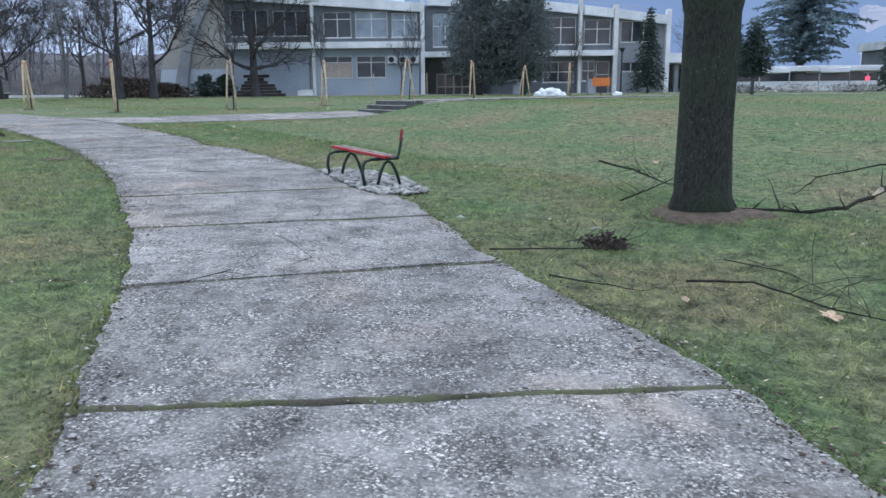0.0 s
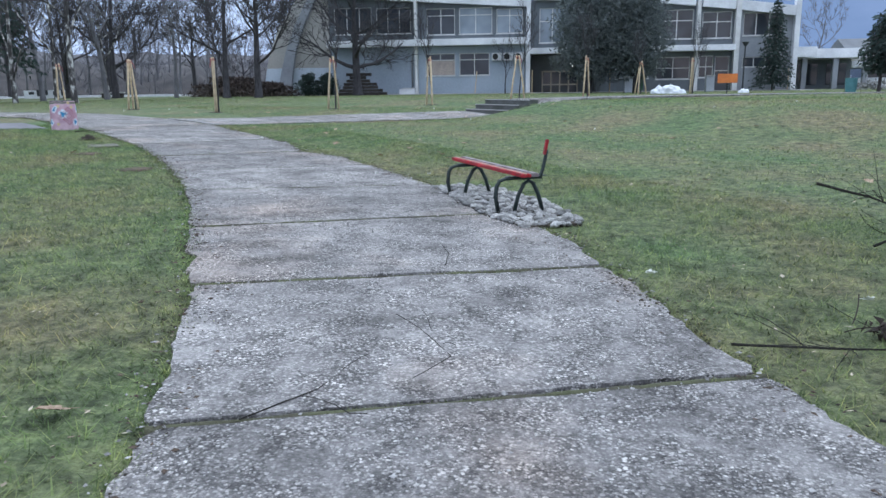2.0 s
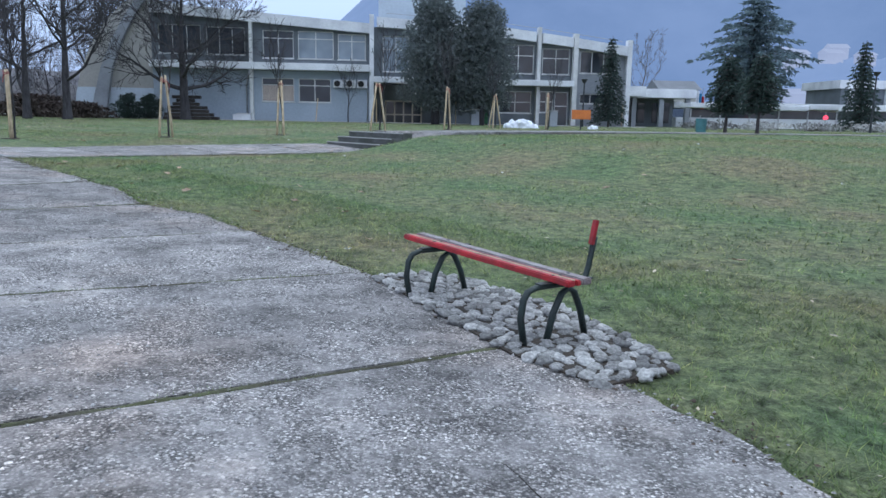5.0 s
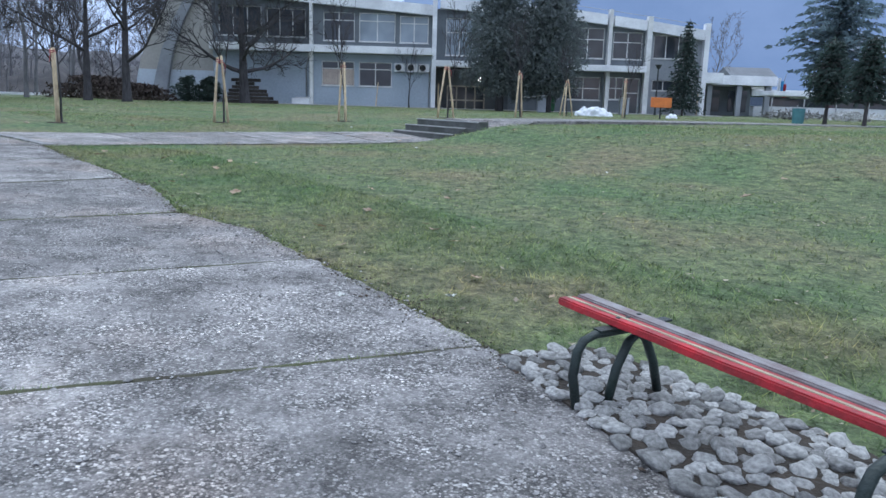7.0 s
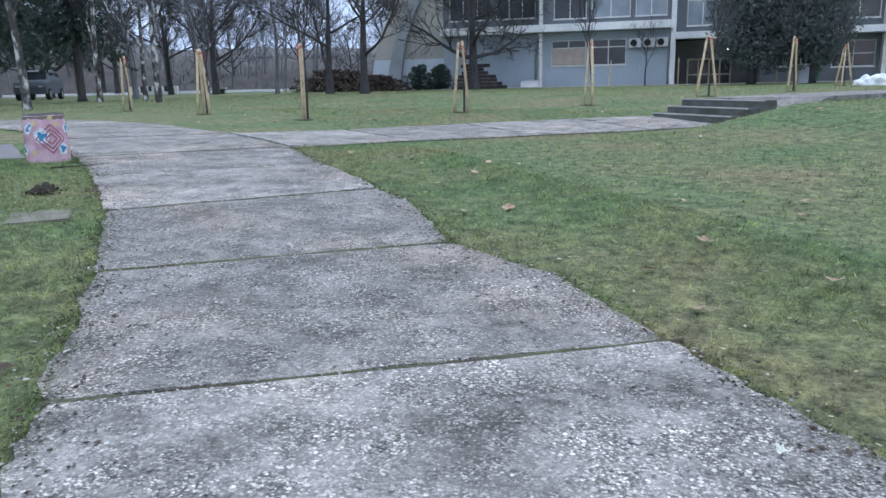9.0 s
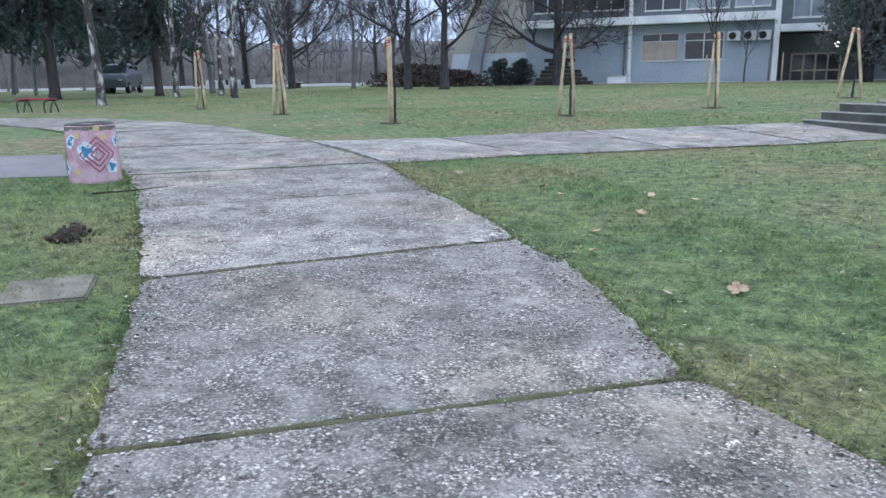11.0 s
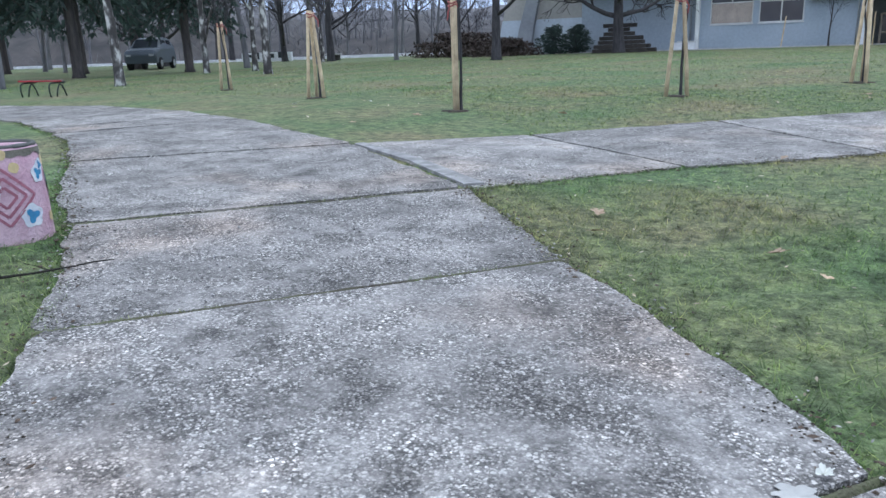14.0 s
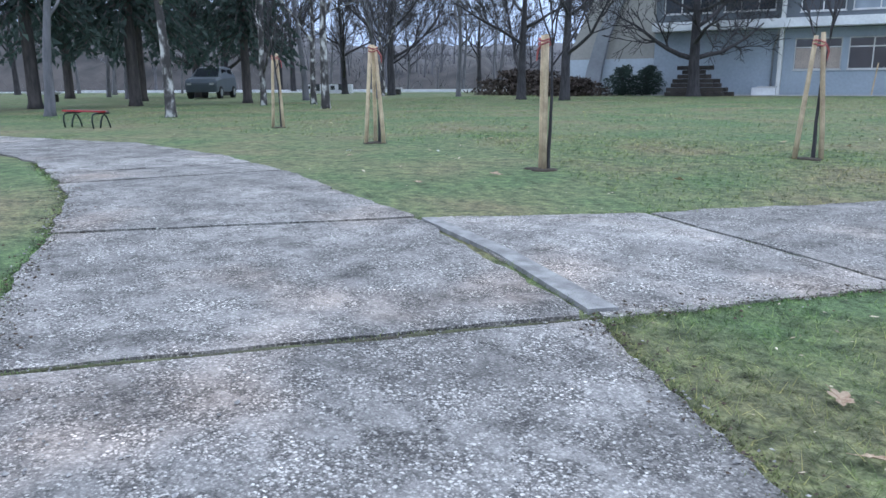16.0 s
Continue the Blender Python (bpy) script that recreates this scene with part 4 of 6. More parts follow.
part("bulb", bm, LAMP, lamp, "glowing bulb", True)
part("bracket", tube(bmesh.new(), [(0, 0, 0.16), (0, 0, 0.92)], [0.03, 0.03], 6), STEEL, lamp)
# curved hall on the left end
hall = tagged(new("sports_hall"), "hall with curved concrete end wall and leaning ribs", "building")
hall.matrix_basis = FRONT
edge = [(-14.3, BASE), (-14.0, 2.5), (-13.6, 4.2), (-12.6, 6.5), (-11.2, 8.6), (-9.4, 10.2)]


def shell(name, zlow, zhigh, mat, label=""):
    bm = bmesh.new()
    side = [(lerp(a, b, (z - a[1]) / (b[1] - a[1]))) for z in [zlow + (zhigh - zlow) * i / 8 for i in range(9)] for a, b in zip(edge, edge[1:]) if a[1] <= z <= b[1]]
    clean = []
    for p in side:
        if not clean or p[1] - clean[-1][1] > 0.01:
            clean.append(p)
    front = [bm.verts.new((u, 0.0, z)) for u, z in clean] + [bm.verts.new((-7.92, 0.0, clean[-1][1])), bm.verts.new((-7.92, 0.0, clean[0][1]))]
    f = bm.faces.new(front)
    r = bmesh.ops.extrude_face_region(bm, geom=[f])
    for q in r["geom"]:
        if isinstance(q, bmesh.types.BMVert):
            q.co.y += 16
    bmesh.ops.recalc_face_normals(bm, faces=bm.faces)
    return part(name, bm, mat, hall, label)


shell("plinth", BASE, 3.1, HALL_LOW, "pale blue lower wall")
shell("wall", 3.11, 10.15, HALL, "beige concrete upper wall")
bm = bmesh.new()
rings = []
for (u, z), w in zip([(-12.3, BASE), (-11.9, 2.5), (-11.4, 4.6), (-10.5, 6.8), (-9.5, 8.6), (-8.3, 10.3)], (1.25, 1.05, 0.9, 0.8, 0.75, 0.7)):
    rings.append([bm.verts.new(v) for v in ((u - w / 2, -0.45, z), (u + w / 2, -0.45, z), (u + w / 2, -0.004, z), (u - w / 2, -0.004, z))])
for a, b in zip(rings, rings[1:]):
    for k in range(4):
        bm.faces.new((a[k], a[(k + 1) % 4], b[(k + 1) % 4], b[k]))
bm.faces.new(rings[0][::-1])
bm.faces.new(rings[-1])
part("rib", bm, RIB, hall, "leaning grey concrete rib")


def front_thing(name, u, off, label, category, turn=0.0):
    x, y = along_front(u, off)
    t = tagged(new(name), label, category)
    t.matrix_basis = pose(x, y, ground(x, y) - 0.01, 0, 0, 9.8 + turn)
    return t


# a line of pale pavement at the foot of the building
bm = bmesh.new()
box(bm, (-16, -1.6, BASE - 0.1), (33, -0.63, 0.70), FRONT, 0.02)
tagged(part("pavement", bm, NOSING), "pale concrete strip along the building", "pavement", kind="structure")


def ac_unit(u):
    a = tagged(new("air_conditioner"), "white outdoor air conditioner unit on the wall", "air conditioner", "air conditioners")
    a.matrix_basis = FRONT @ Matrix.Translation((u, -0.42, 3.45))
    part("casing", box(bmesh.new(), (-0.43, 0, 0), (0.43, 0.34, 0.66), None, 0.03), WHITE, a)
    bm = bmesh.new()
    bmesh.ops.create_cone(bm, cap_ends=True, segments=20, radius1=0.25, radius2=0.25, depth=0.03, matrix=pose(-0.1, -0.01, 0.33, 90, 0, 0))
    part("fan_grille", bm, BLACK, a, "dark round fan grille")
    for k in (-0.25, 0.25):
        part("bracket", box(bmesh.new(), (k - 0.02, 0.02, -0.05), (k + 0.02, 0.42, -0.003)), STEEL, a)
    return a


for u in (7.05, 8.05, 9.0):
    ac_unit(u)

pile = front_thing("timber_stack", -4.6, 2.6, "stack of dark squared timbers beneath the bare tree", "timber stack")
rnd = random.Random(9)
for k in range(7):
    n = max(1, 4 - k // 2)
    for j in range(n):
        w = 2.3 - 0.2 * k + rnd.uniform(-0.55, 0.55)
        y = (j - n / 2) * 0.34
        part("timber", box(bmesh.new(), (-w * 0.8 + 0.5 * (j % 2), y, k * 0.27), (w - 0.5, y + 0.3, k * 0.27 + 0.25), pose(0, 0, 0, 0, 0, rnd.uniform(-3, 3)), 0.02), WOODPILE, pile)
for u, off, lean in ((5.2, 0.9, 6), (10.2, 2.5, 0), (16.4, 5.0, 0), (31.0, 1.5, 0)):
    q = front_thing("pale_post", u, off, "thin pale wooden post before the building", "post")
    part("shaft", tube(bmesh.new(), [(0, 0, -0.1), (math.tan(radians(lean)) * 1.9, 0, 1.9)], [0.045, 0.04], 8), STAKE, q)
b0 = front_thing("white_box", -0.75, 0.95, "low white box beside the downpipe", "box")
part("body", box(bmesh.new(), (-0.7, -0.3, 0), (0.7, 0.3, 0.5), None, 0.03), WHITE, b0)
part("lid", box(bmesh.new(), (-0.4, -0.33, 0.5), (0.75, 0.33, 0.58), None, 0.02), FRAME, b0)
for k, (x, y, r) in enumerate(((-0.45, 47.0, 0.5), (0.15, 46.8, 0.58), (0.72, 47.0, 0.3), (4.2, 47.5, 0.28))):
    bm = bmesh.new()
    bmesh.ops.create_icosphere(bm, subdivisions=4, radius=1)
    for v in bm.verts:
        d = 1 + 0.3 * noise.noise(v.co * 2.1 + Vector((k * 7, 0, 0))) + 0.12 * noise.noise(v.co * 6)
        v.co = Vector((v.co.x * 1.05 * r * d, v.co.y * 0.8 * r * d, max(-0.05, v.co.z) * 0.9 * r * d))
    tagged(part("snow_heap", bm, SNOW, smooth=True), "melting heap of old white snow on the grass", "snow heap", "snow heaps").matrix_basis = pose(x, y, ground(x, y) - 0.03)
sign = tagged(new("notice_board"), "orange notice board on a short dark post", "notice board")
sign.matrix_basis = pose(3.05, 43.2, ground(3.05, 43.2) - 0.01, 0, 0, 6)
part("panel", box(bmesh.new(), (-0.5, -0.03, 0.55), (0.5, 0.03, 1.03), None, 0.012), ORANGE, sign)
part("post", box(bmesh.new(), (-0.035, 0.032, -0.1), (0.035, 0.09, 1.0), None, 0.008), POLE, sign)
for u in (23.6, 17.6):
    p = front_thing("bollard", u, 7.4, "short grey concrete bollard", "bollard")
    part("shaft", box(bmesh.new(), (-0.3, -0.3, 0), (0.3, 0.3, 1.15), None, 0.04), RIB, p)
    part("cap", box(bmesh.new(), (-0.34, -0.34, 1.15), (0.34, 0.34, 1.22), None, 0.02), NOSING, p)
wheelie = front_thing("wheelie_bin", 18.6, 4.5, "green plastic wheeled waste bin", "waste bin")
part("body", box(bmesh.new(), (-0.4, -0.35, 0.1), (0.4, 0.35, 1.15), None, 0.05), GREEN, wheelie)
part("lid", box(bmesh.new(), (-0.44, -0.4, 1.15), (0.44, 0.38, 1.24), None, 0.03), GREEN, wheelie)
for k in (-0.36, 0.36):
    part("wheel", tube(bmesh.new(), [(k - 0.04, 0.35, 0.12), (k + 0.04, 0.35, 0.12)], [0.12, 0.12], 12), BLACK, wheelie)


def lamp_post(x, y, h):
    p = tagged(new("street_lamp"), "dark slender park lamp post", "street lamp", "park lamps")
    part("pole", tube(bmesh.new(), [(0, 0, -0.1), (0, 0, 0.5), (0, 0, h)], [0.11, 0.07, 0.05], 10), POLE, p)
    bm = bmesh.new()
    bmesh.ops.create_cone(bm, cap_ends=True, segments=14, radius1=0.1, radius2=0.26, depth=0.3, matrix=Matrix.Translation((0, 0, h + 0.15)))
    part("lantern", bm, POLE, p)
    p.matrix_basis = pose(x, y, ground(x, y))


lamp_post(*along_front(26.6, 5.0), 3.4)
lamp_post(25.5, 60, 4.0)
lamp_post(33.0, 66, 3.6)

# ---- far side, right ----
low = tagged(new("pavilion"), "low pavilion with white roof edges and dark glazing", "building")
low.matrix_basis = FRONT
piece("roof_band", (31.9, 3.5, 3.3), (39.5, 12, 4.1), WHITE, low, "thick white roof edge", 0.03)
piece("roof_band", (31.9, 1.5, 3.35), (34.0, 3.48, 4.2), WHITE, low, "", 0.03)
piece("wall", (31.9, 7.5, BASE), (39.0, 8.0, 3.29), WALL_DARK, low)
for u in (33.8, 36.4, 38.9):
    piece("column", (u - 0.22, 3.8, BASE), (u + 0.22, 4.2, 3.29), RIB, low, "", 0.02)
for u in (34.4, 36.9):
    part("pane", box(bmesh.new(), (u, 7.42, 1.0), (u + 1.7, 7.46, 2.9)), GLASS, low)
ann = tagged(new("long_annex"), "long low white annex with strip windows", "building")
ann.matrix_basis = pose(24, 80, 0, 0, 0, 4)
piece("wall", (-8, 0, 0), (36, 6, 1.6), WHITE, ann)
piece("window_band", (-7, -0.02, 1.61), (36, 5.6, 2.5), GLASS, ann)
piece("roof_band", (-8.5, -0.6, 2.51), (36.5, 6.4, 3.1), WHITE, ann, "white roof edge", 0.03)
piece("wall", (12, 8, 0), (40, 16, 5.0), WALL_DARK, ann)
piece("roof_band", (11.6, 7.5, 5.01), (40.5, 16.5, 5.9), WHITE, ann, "", 0.03)
for u in range(13, 40, 4):
    part("column", box(bmesh.new(), (u - 0.25, 7.6, 0), (u + 0.25, 7.99, 5.0)), WHITE, ann)
awn = tagged(new("market_awning"), "white awning roof on thin posts", "awning")
awn.matrix_basis = pose(19, 70, ground(19, 70), 0, 0, 8)
for k in range(6):
    part("roof_panel", box(bmesh.new(), (k * 2.6 - 4, 0, 1.75 - 0.12 * (k % 2)), (k * 2.6 - 1.42, 3.0, 2.15 - 0.12 * (k % 2)), None, 0.05), WHITE, awn)
    part("post", box(bmesh.new(), (k * 2.6 - 4, 0.2, 0), (k * 2.6 - 3.92, 0.28, 1.62)), STEEL, awn)
for k in range(5):
    x, y = 14.5 + k * 4.5, 62 + k * 0.9
    bm = bmesh.new()
    r = random.Random(k)
    leaf_mass(bm, r, (0, 0, 0.3), (2.3, 0.5, 0.35), 500, 0.22)
    tagged(part("flower_hedge", bm, COBBLE), "low frosted pale hedge row", "hedge", "hedge rows").matrix_basis = pose(x, y, ground(x, y), 0, 0, 10)
tb = tagged(new("waste_bin"), "teal plastic waste bin at the far path", "waste bin")
tb.matrix_basis = pose(8.04, 38.6, ground(8.04, 38.6)) @ Matrix.Scale(0.62, 4)
part("body", tube(bmesh.new(), [(0, 0, 0.1), (0, 0, 1.1)], [0.36, 0.42], 14), TEAL, tb)
part("post", tube(bmesh.new(), [(0, 0.4, 0), (0, 0.4, 1.3)], [0.04, 0.04], 8), STEEL, tb)
flag = tagged(new("flag"), "hanging white, blue and red striped flag", "flag")
flag.matrix_basis = FRONT @ Matrix.Translation((39.6, 2.2, 2.9))
part("pole", tube(bmesh.new(), [(0.2, 1.28, -0.4), (0, 0, 1.4)], [0.025, 0.02], 6), STEEL, flag)
for k, m in enumerate((WHITE, BLUE, RED)):
    bm = bmesh.new()
    cols = [[bm.verts.new((k * 0.27 + 0.27 * i / 4 - 0.7, -0.02 + 0.06 * math.sin(i * 1.4 + k), z - 0.25 * k)) for z in (-0.05, 1.05)] for i in range(5)]
    for a, b in zip(cols, cols[1:]):
        bm.faces.new((a[0], b[0], b[1], a[1]))
    bmesh.ops.solidify(bm, geom=bm.faces[:], thickness=0.01)
    part("stripe", bm, m, flag)
sg = tagged(new("traffic_sign"), "small bright red round signal on a post", "sign")
sg.matrix_basis = pose(27.0, 71.5, ground(27.0, 71.5), 0, 0, -15)
part("post", tube(bmesh.new(), [(0, 0, -0.1), (0, 0, 1.6)], [0.04, 0.04], 8), STEEL, sg)
part("disc", tube(bmesh.new(), [(0, -0.08, 1.1), (0, -0.05, 1.1)], [0.2, 0.2], 18), SIGNAL, sg)


def house(x, y, z, w, d, h, turn, roof, wall=None):
    t = tagged(new("house"), "beige house with a grey roof behind the pavilion" if wall else "small hillside house in glowing painted mist colour", "house", "" if wall else "hillside houses")
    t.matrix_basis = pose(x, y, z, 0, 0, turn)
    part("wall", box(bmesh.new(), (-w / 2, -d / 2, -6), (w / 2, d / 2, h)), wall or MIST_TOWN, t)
    bm = bmesh.new()
    a = [bm.verts.new(v) for v in ((-w / 2 - 0.5, -d / 2 - 0.5, h + 0.01), (w / 2 + 0.5, -d / 2 - 0.5, h + 0.01), (w / 2 + 0.5, d / 2 + 0.5, h + 0.01), (-w / 2 - 0.5, d / 2 + 0.5, h + 0.01), (-w / 2 - 0.5, 0, h + 0.25 * w), (w / 2 + 0.5, 0, h + 0.25 * w))]
    for f in ((0, 1, 5, 4), (2, 3, 4, 5), (0, 4, 3), (1, 2, 5), (3, 2, 1, 0)):
        bm.faces.new([a[i] for i in f])
    part("roof", bm, roof, t)


house(26.0, 128, 3.6, 6, 6, 2.4, 8, ROOF, HALL)
rnd = random.Random(3)
hill("backdrop_town_slope", MIST, 260, 40, 18, 50, 6, "slope with scattered houses, mist painted in as glow", 30)
# Walls and roofs take the glowing mist colour, so haze is painted on them.
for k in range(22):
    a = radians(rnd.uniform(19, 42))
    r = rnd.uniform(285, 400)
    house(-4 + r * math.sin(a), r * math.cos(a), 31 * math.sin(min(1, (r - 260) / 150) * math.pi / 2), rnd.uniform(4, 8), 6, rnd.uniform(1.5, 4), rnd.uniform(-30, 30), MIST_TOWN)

# ---- far side, left: road, kerb, wall, car ----
bm = bmesh.new()
P0, P1 = Vector((-120, 46, 0)), Vector((-20, 82, 0))
d = (P1 - P0).normalized()
n = Vector((-d.y, d.x, 0))
for name, w0, w1, z, mat, lab in (("road", 0, 5.5, 0.70, ASPHALT, "pale grey park road"), ("kerb", -0.5, 0, 0.80, WHITE, "pale stone kerb along the road"), ("kerb", 5.5, 6.2, 0.86, WHITE, "pale stone kerb along the road")):
    bm = bmesh.new()
    v = [bm.verts.new((*(p + n * w).xy, zz)) for zz in (0.5, z) for p, w in ((P0, w0), (P1, w0), (P1, w1), (P0, w1))]
    for f in ((4, 5, 6, 7), (0, 3, 2, 1), (0, 1, 5, 4), (1, 2, 6, 5), (2, 3, 7, 6), (3, 0, 4, 7)):
        bm.faces.new([v[i] for i in f])
    tagged(part(name, bm, mat), lab, "road", kind="structure")
wl = tagged(new("low_wall"), "low white wall with dark graffiti by the road", "wall")
wl.matrix_basis = pose(-59.0, 62.5, 0.6, 0, 0, 20)
part("body", box(bmesh.new(), (-4, 0, 0), (1.0, 0.4, 0.85), None, 0.02), WHITE, wl)
rnd = random.Random(2)
for k in range(5):
    part("graffiti", box(bmesh.new(), (-3.5 + k * 0.8, -0.012, 0.25 + rnd.uniform(0, 0.2)), (-3.5 + k * 0.8 + rnd.uniform(0.2, 0.55), -0.003, 0.7 + rnd.uniform(0, 0.25))), POLE, wl)


def park_seat(x, y, turn):
    t = tagged(new("concrete_seat"), "low pale concrete seat on dark feet", "bench", "seats by the road")
    t.matrix_basis = pose(x, y, ground(x, y), 0, 0, turn)
    part("top", box(bmesh.new(), (-1.1, -0.25, 0.42), (1.1, 0.25, 0.55), None, 0.02), NOSING, t)
    for k in (-0.8, 0.8):
        part("foot", box(bmesh.new(), (k - 0.15, -0.2, -0.05), (k + 0.15, 0.2, 0.418)), WOODPILE, t)


for x, y in ((-50, 59), (-42, 63), (-56, 34.5)):
    park_seat(x, y, 20)


def car(x, y, turn):
    c = tagged(new("car"), "dark parked car among the tree trunks", "car")
    c.matrix_basis = pose(x, y, ground(x, y), 0, 0, turn) @ Matrix.Scale(1.2, 4)
    prof = [(-2.05, 0.35), (-2.12, 0.75), (-2.0, 1.0), (-1.1, 1.12), (-0.35, 1.62), (0.5, 1.72), (1.5, 1.66), (2.0, 1.15), (2.1, 0.7), (2.05, 0.35)]
    bm = bmesh.new()
    rows = []
    for y0 in (-0.88, -0.8, 0.8, 0.88):
        k = 0.0 if abs(y0) > 0.85 else 0.06
        rows.append([bm.verts.new((px * (0.97 if abs(y0) > 0.85 else 1), y0 * (0.82 if pz > 1.2 else 1), pz + (k if pz > 0.5 else 0))) for px, pz in prof])
    for a, b in zip(rows, rows[1:]):
        for i in range(len(prof)):
            bm.faces.new((a[i], a[(i + 1) % len(prof)], b[(i + 1) % len(prof)], b[i]))
    bm.faces.new(rows[0])
    bm.faces.new(rows[-1][::-1])
    bmesh.ops.recalc_face_normals(bm, faces=bm.faces)
    bmesh.ops.bevel(bm, geom=bm.edges[:], offset=0.05, segments=2, affect="EDGES", clamp_overlap=True)
    part("body", bm, CAR, c)
    for s in (-1, 1):
        for a, b in ((-0.55, 0.35), (0.45, 1.4)):
            bm = bmesh.new()
            q = [bm.verts.new(v) for v in ((a - (0.25 if a < 0 else 0), s * 0.855, 1.14), (b, s * 0.855, 1.14), (b, s * 0.755, 1.6), (a + 0.05, s * 0.755, 1.6))]
            bm.faces.new(q)
            bmesh.ops.solidify(bm, geom=bm.faces[:], thickness=0.01)
            part("side_window", bm, GLASS, c)
        for k in (-1.3, 1.3):
            w = part("wheel", bmesh.new(), None, c)
            part("tyre", tube(bmesh.new(), [(k, s * 0.72, 0.33), (k, s * 0.93, 0.33)], [0.34, 0.34], 18), BLACK, w)
            part("rim", tube(bmesh.new(), [(k, s * 0.9, 0.33), (k, s * 0.945, 0.33)], [0.2, 0.2], 12), STEEL, w)
        part("headlight", box(bmesh.new(), (-2.12, s * 0.62 - 0.14, 0.72), (-2.02, s * 0.62 + 0.14, 0.86), None, 0.02), STEEL, c)
    bm = bmesh.new()
    q = [bm.verts.new(v) for v in ((-1.08, -0.7, 1.2), (-1.08, 0.7, 1.2), (-0.42, 0.62, 1.66), (-0.42, -0.62, 1.66))]
    bm.faces.new(q)
    bmesh.ops.solidify(bm, geom=bm.faces[:], thickness=0.012)
    part("windscreen", bm, GLASS, c)
    return c


car(-53.9, 45.0, 128)


# ---- steps ----
def steps():
    """Three broad dark concrete steps with pale nosings, up to the higher path."""
    across, up = Vector((0.72, -0.694, 0)), Vector((0.694, 0.72, 0))
    s = tagged(new("garden_steps"), "broad low dark concrete steps with pale edges", "steps")
    s.matrix_basis = Matrix(((across.x, up.x, 0, -6.25), (across.y, up.y, 0, 25.3), (0, 0, 1, 0.36), (0, 0, 0, 1)))
    for k in range(3):
        z = 0.155 * (k + 1)
        part("riser", box(bmesh.new(), (0.12 * k, 0.31 * k, -0.25), (2.6 + 0.12 * k, 0.31 * k + 0.36, z - 0.004), None, 0.014), STEP, s, "dark stained riser and tread")
        part("nosing", box(bmesh.new(), (0.12 * k - 0.004, 0.31 * k - 0.014, z - 0.024), (2.604 + 0.12 * k, 0.31 * k + 0.035, z), None, 0.008), NOSING, s, "worn pale edge")


steps()
surface("upper_path", [(x - 0.7, y + 1.1) for x, y in UPPER], [(x + 0.5, y - 1.0) for x, y in UPPER], lambda x, y: max(ground(x, y), 0.80 * (1 - ease(40, 50, y)) if y > 26 else 0) + 0.015, CONCRETE, rows=40, columns=5, drop=0.3, ragged=0.06)
tagged(bpy.data.objects["upper_path"], "narrow concrete path towards the building", "path", kind="structure")


# ---- young trees on stakes ----
def staked_tree(x, y, turn, lean, count, h=1.78):
    rnd = random.Random(int(x * 100))
    t = tagged(new("tree_stakes"), "peeled wooden stakes tied with red ribbon round a sapling", "tree stakes", "stakes on the lawn")
    t.matrix_basis = pose(x, y, ground(x, y), 0, 0, turn)
    top = Vector((0, 0, h))
    for k in range(count):
        a = 2 * math.pi * k / max(count, 2)
        foot = Vector((math.cos(a) * lean, math.sin(a) * lean, -0.15))
        tip = top + Vector((math.cos(a) * 0.05, math.sin(a) * 0.05, rnd.uniform(-0.05, 0.08)))
        bm = bmesh.new()
        tube(bm, [foot, foot.lerp(tip, 0.35) + Vector((rnd.uniform(-0.012, 0.012), 0, 0)), foot.lerp(tip, 0.7), tip], [0.04, 0.038, 0.036, 0.034], 9, 0.06, rnd)
        part("stake", bm, STAKE, t, smooth=True)
    bm = bmesh.new()
    for k in range(2):
        z = h - 0.06 - 0.05 * k
        tube(bm, [Vector((math.cos(a) * 0.085, math.sin(a) * 0.085, z + 0.02 * math.sin(a * 2 + k))) for a in [i * 0.6283 for i in range(11)]], [0.012] * 11, 5)
    tube(bm, [(0.1, 0, h - 0.1), (0.16, 0.03, h - 0.2), (0.15, 0.05, h - 0.33)], [0.02, 0.016, 0.008], 4)
    part("ribbon", bm, RIBBON, t, "faded red cloth tie")
    earth_patch("dug_earth", x, y, 0.27, 0.2, 0.016, int(x), "ring of dug dark earth round a sapling", "dug earth rings")
    return t


sapling = bare_tree("sapling", "thin leafless sapling tied between stakes", 3.6, 0.028, 101, fork=0.5, spread=0.4, limbs=7, levels=3, rise=0.2, density=0.7, group="saplings")
first = True
for x, y, turn, lean, count in ((-23.6, 25.5, 20, 0.16, 2), (-18.42, 23.5, 10, 0.2, 3), (-13.93, 22.05, 145, 0.05, 2), (-11.31, 25.5, 30, 0.2, 2), (-8.62, 28.6, 80, 0.16, 3),
                                (-5.75, 31.5, 10, 0.3, 2), (-3.43, 35.8, 50, 0.2, 2), (-1.5, 45, 20, 0.4, 3), (1.25, 42.5, 60, 0.14, 2)):
    staked_tree(x, y, turn, lean, count)
    if first:
        stand(sapling, x + 0.06, y + 0.05)
        first = False
    else:
        again(sapling, x + 0.06, y + 0.05, x * 50 % 360, 0.9 + 0.2 * ((x * 7) % 1))


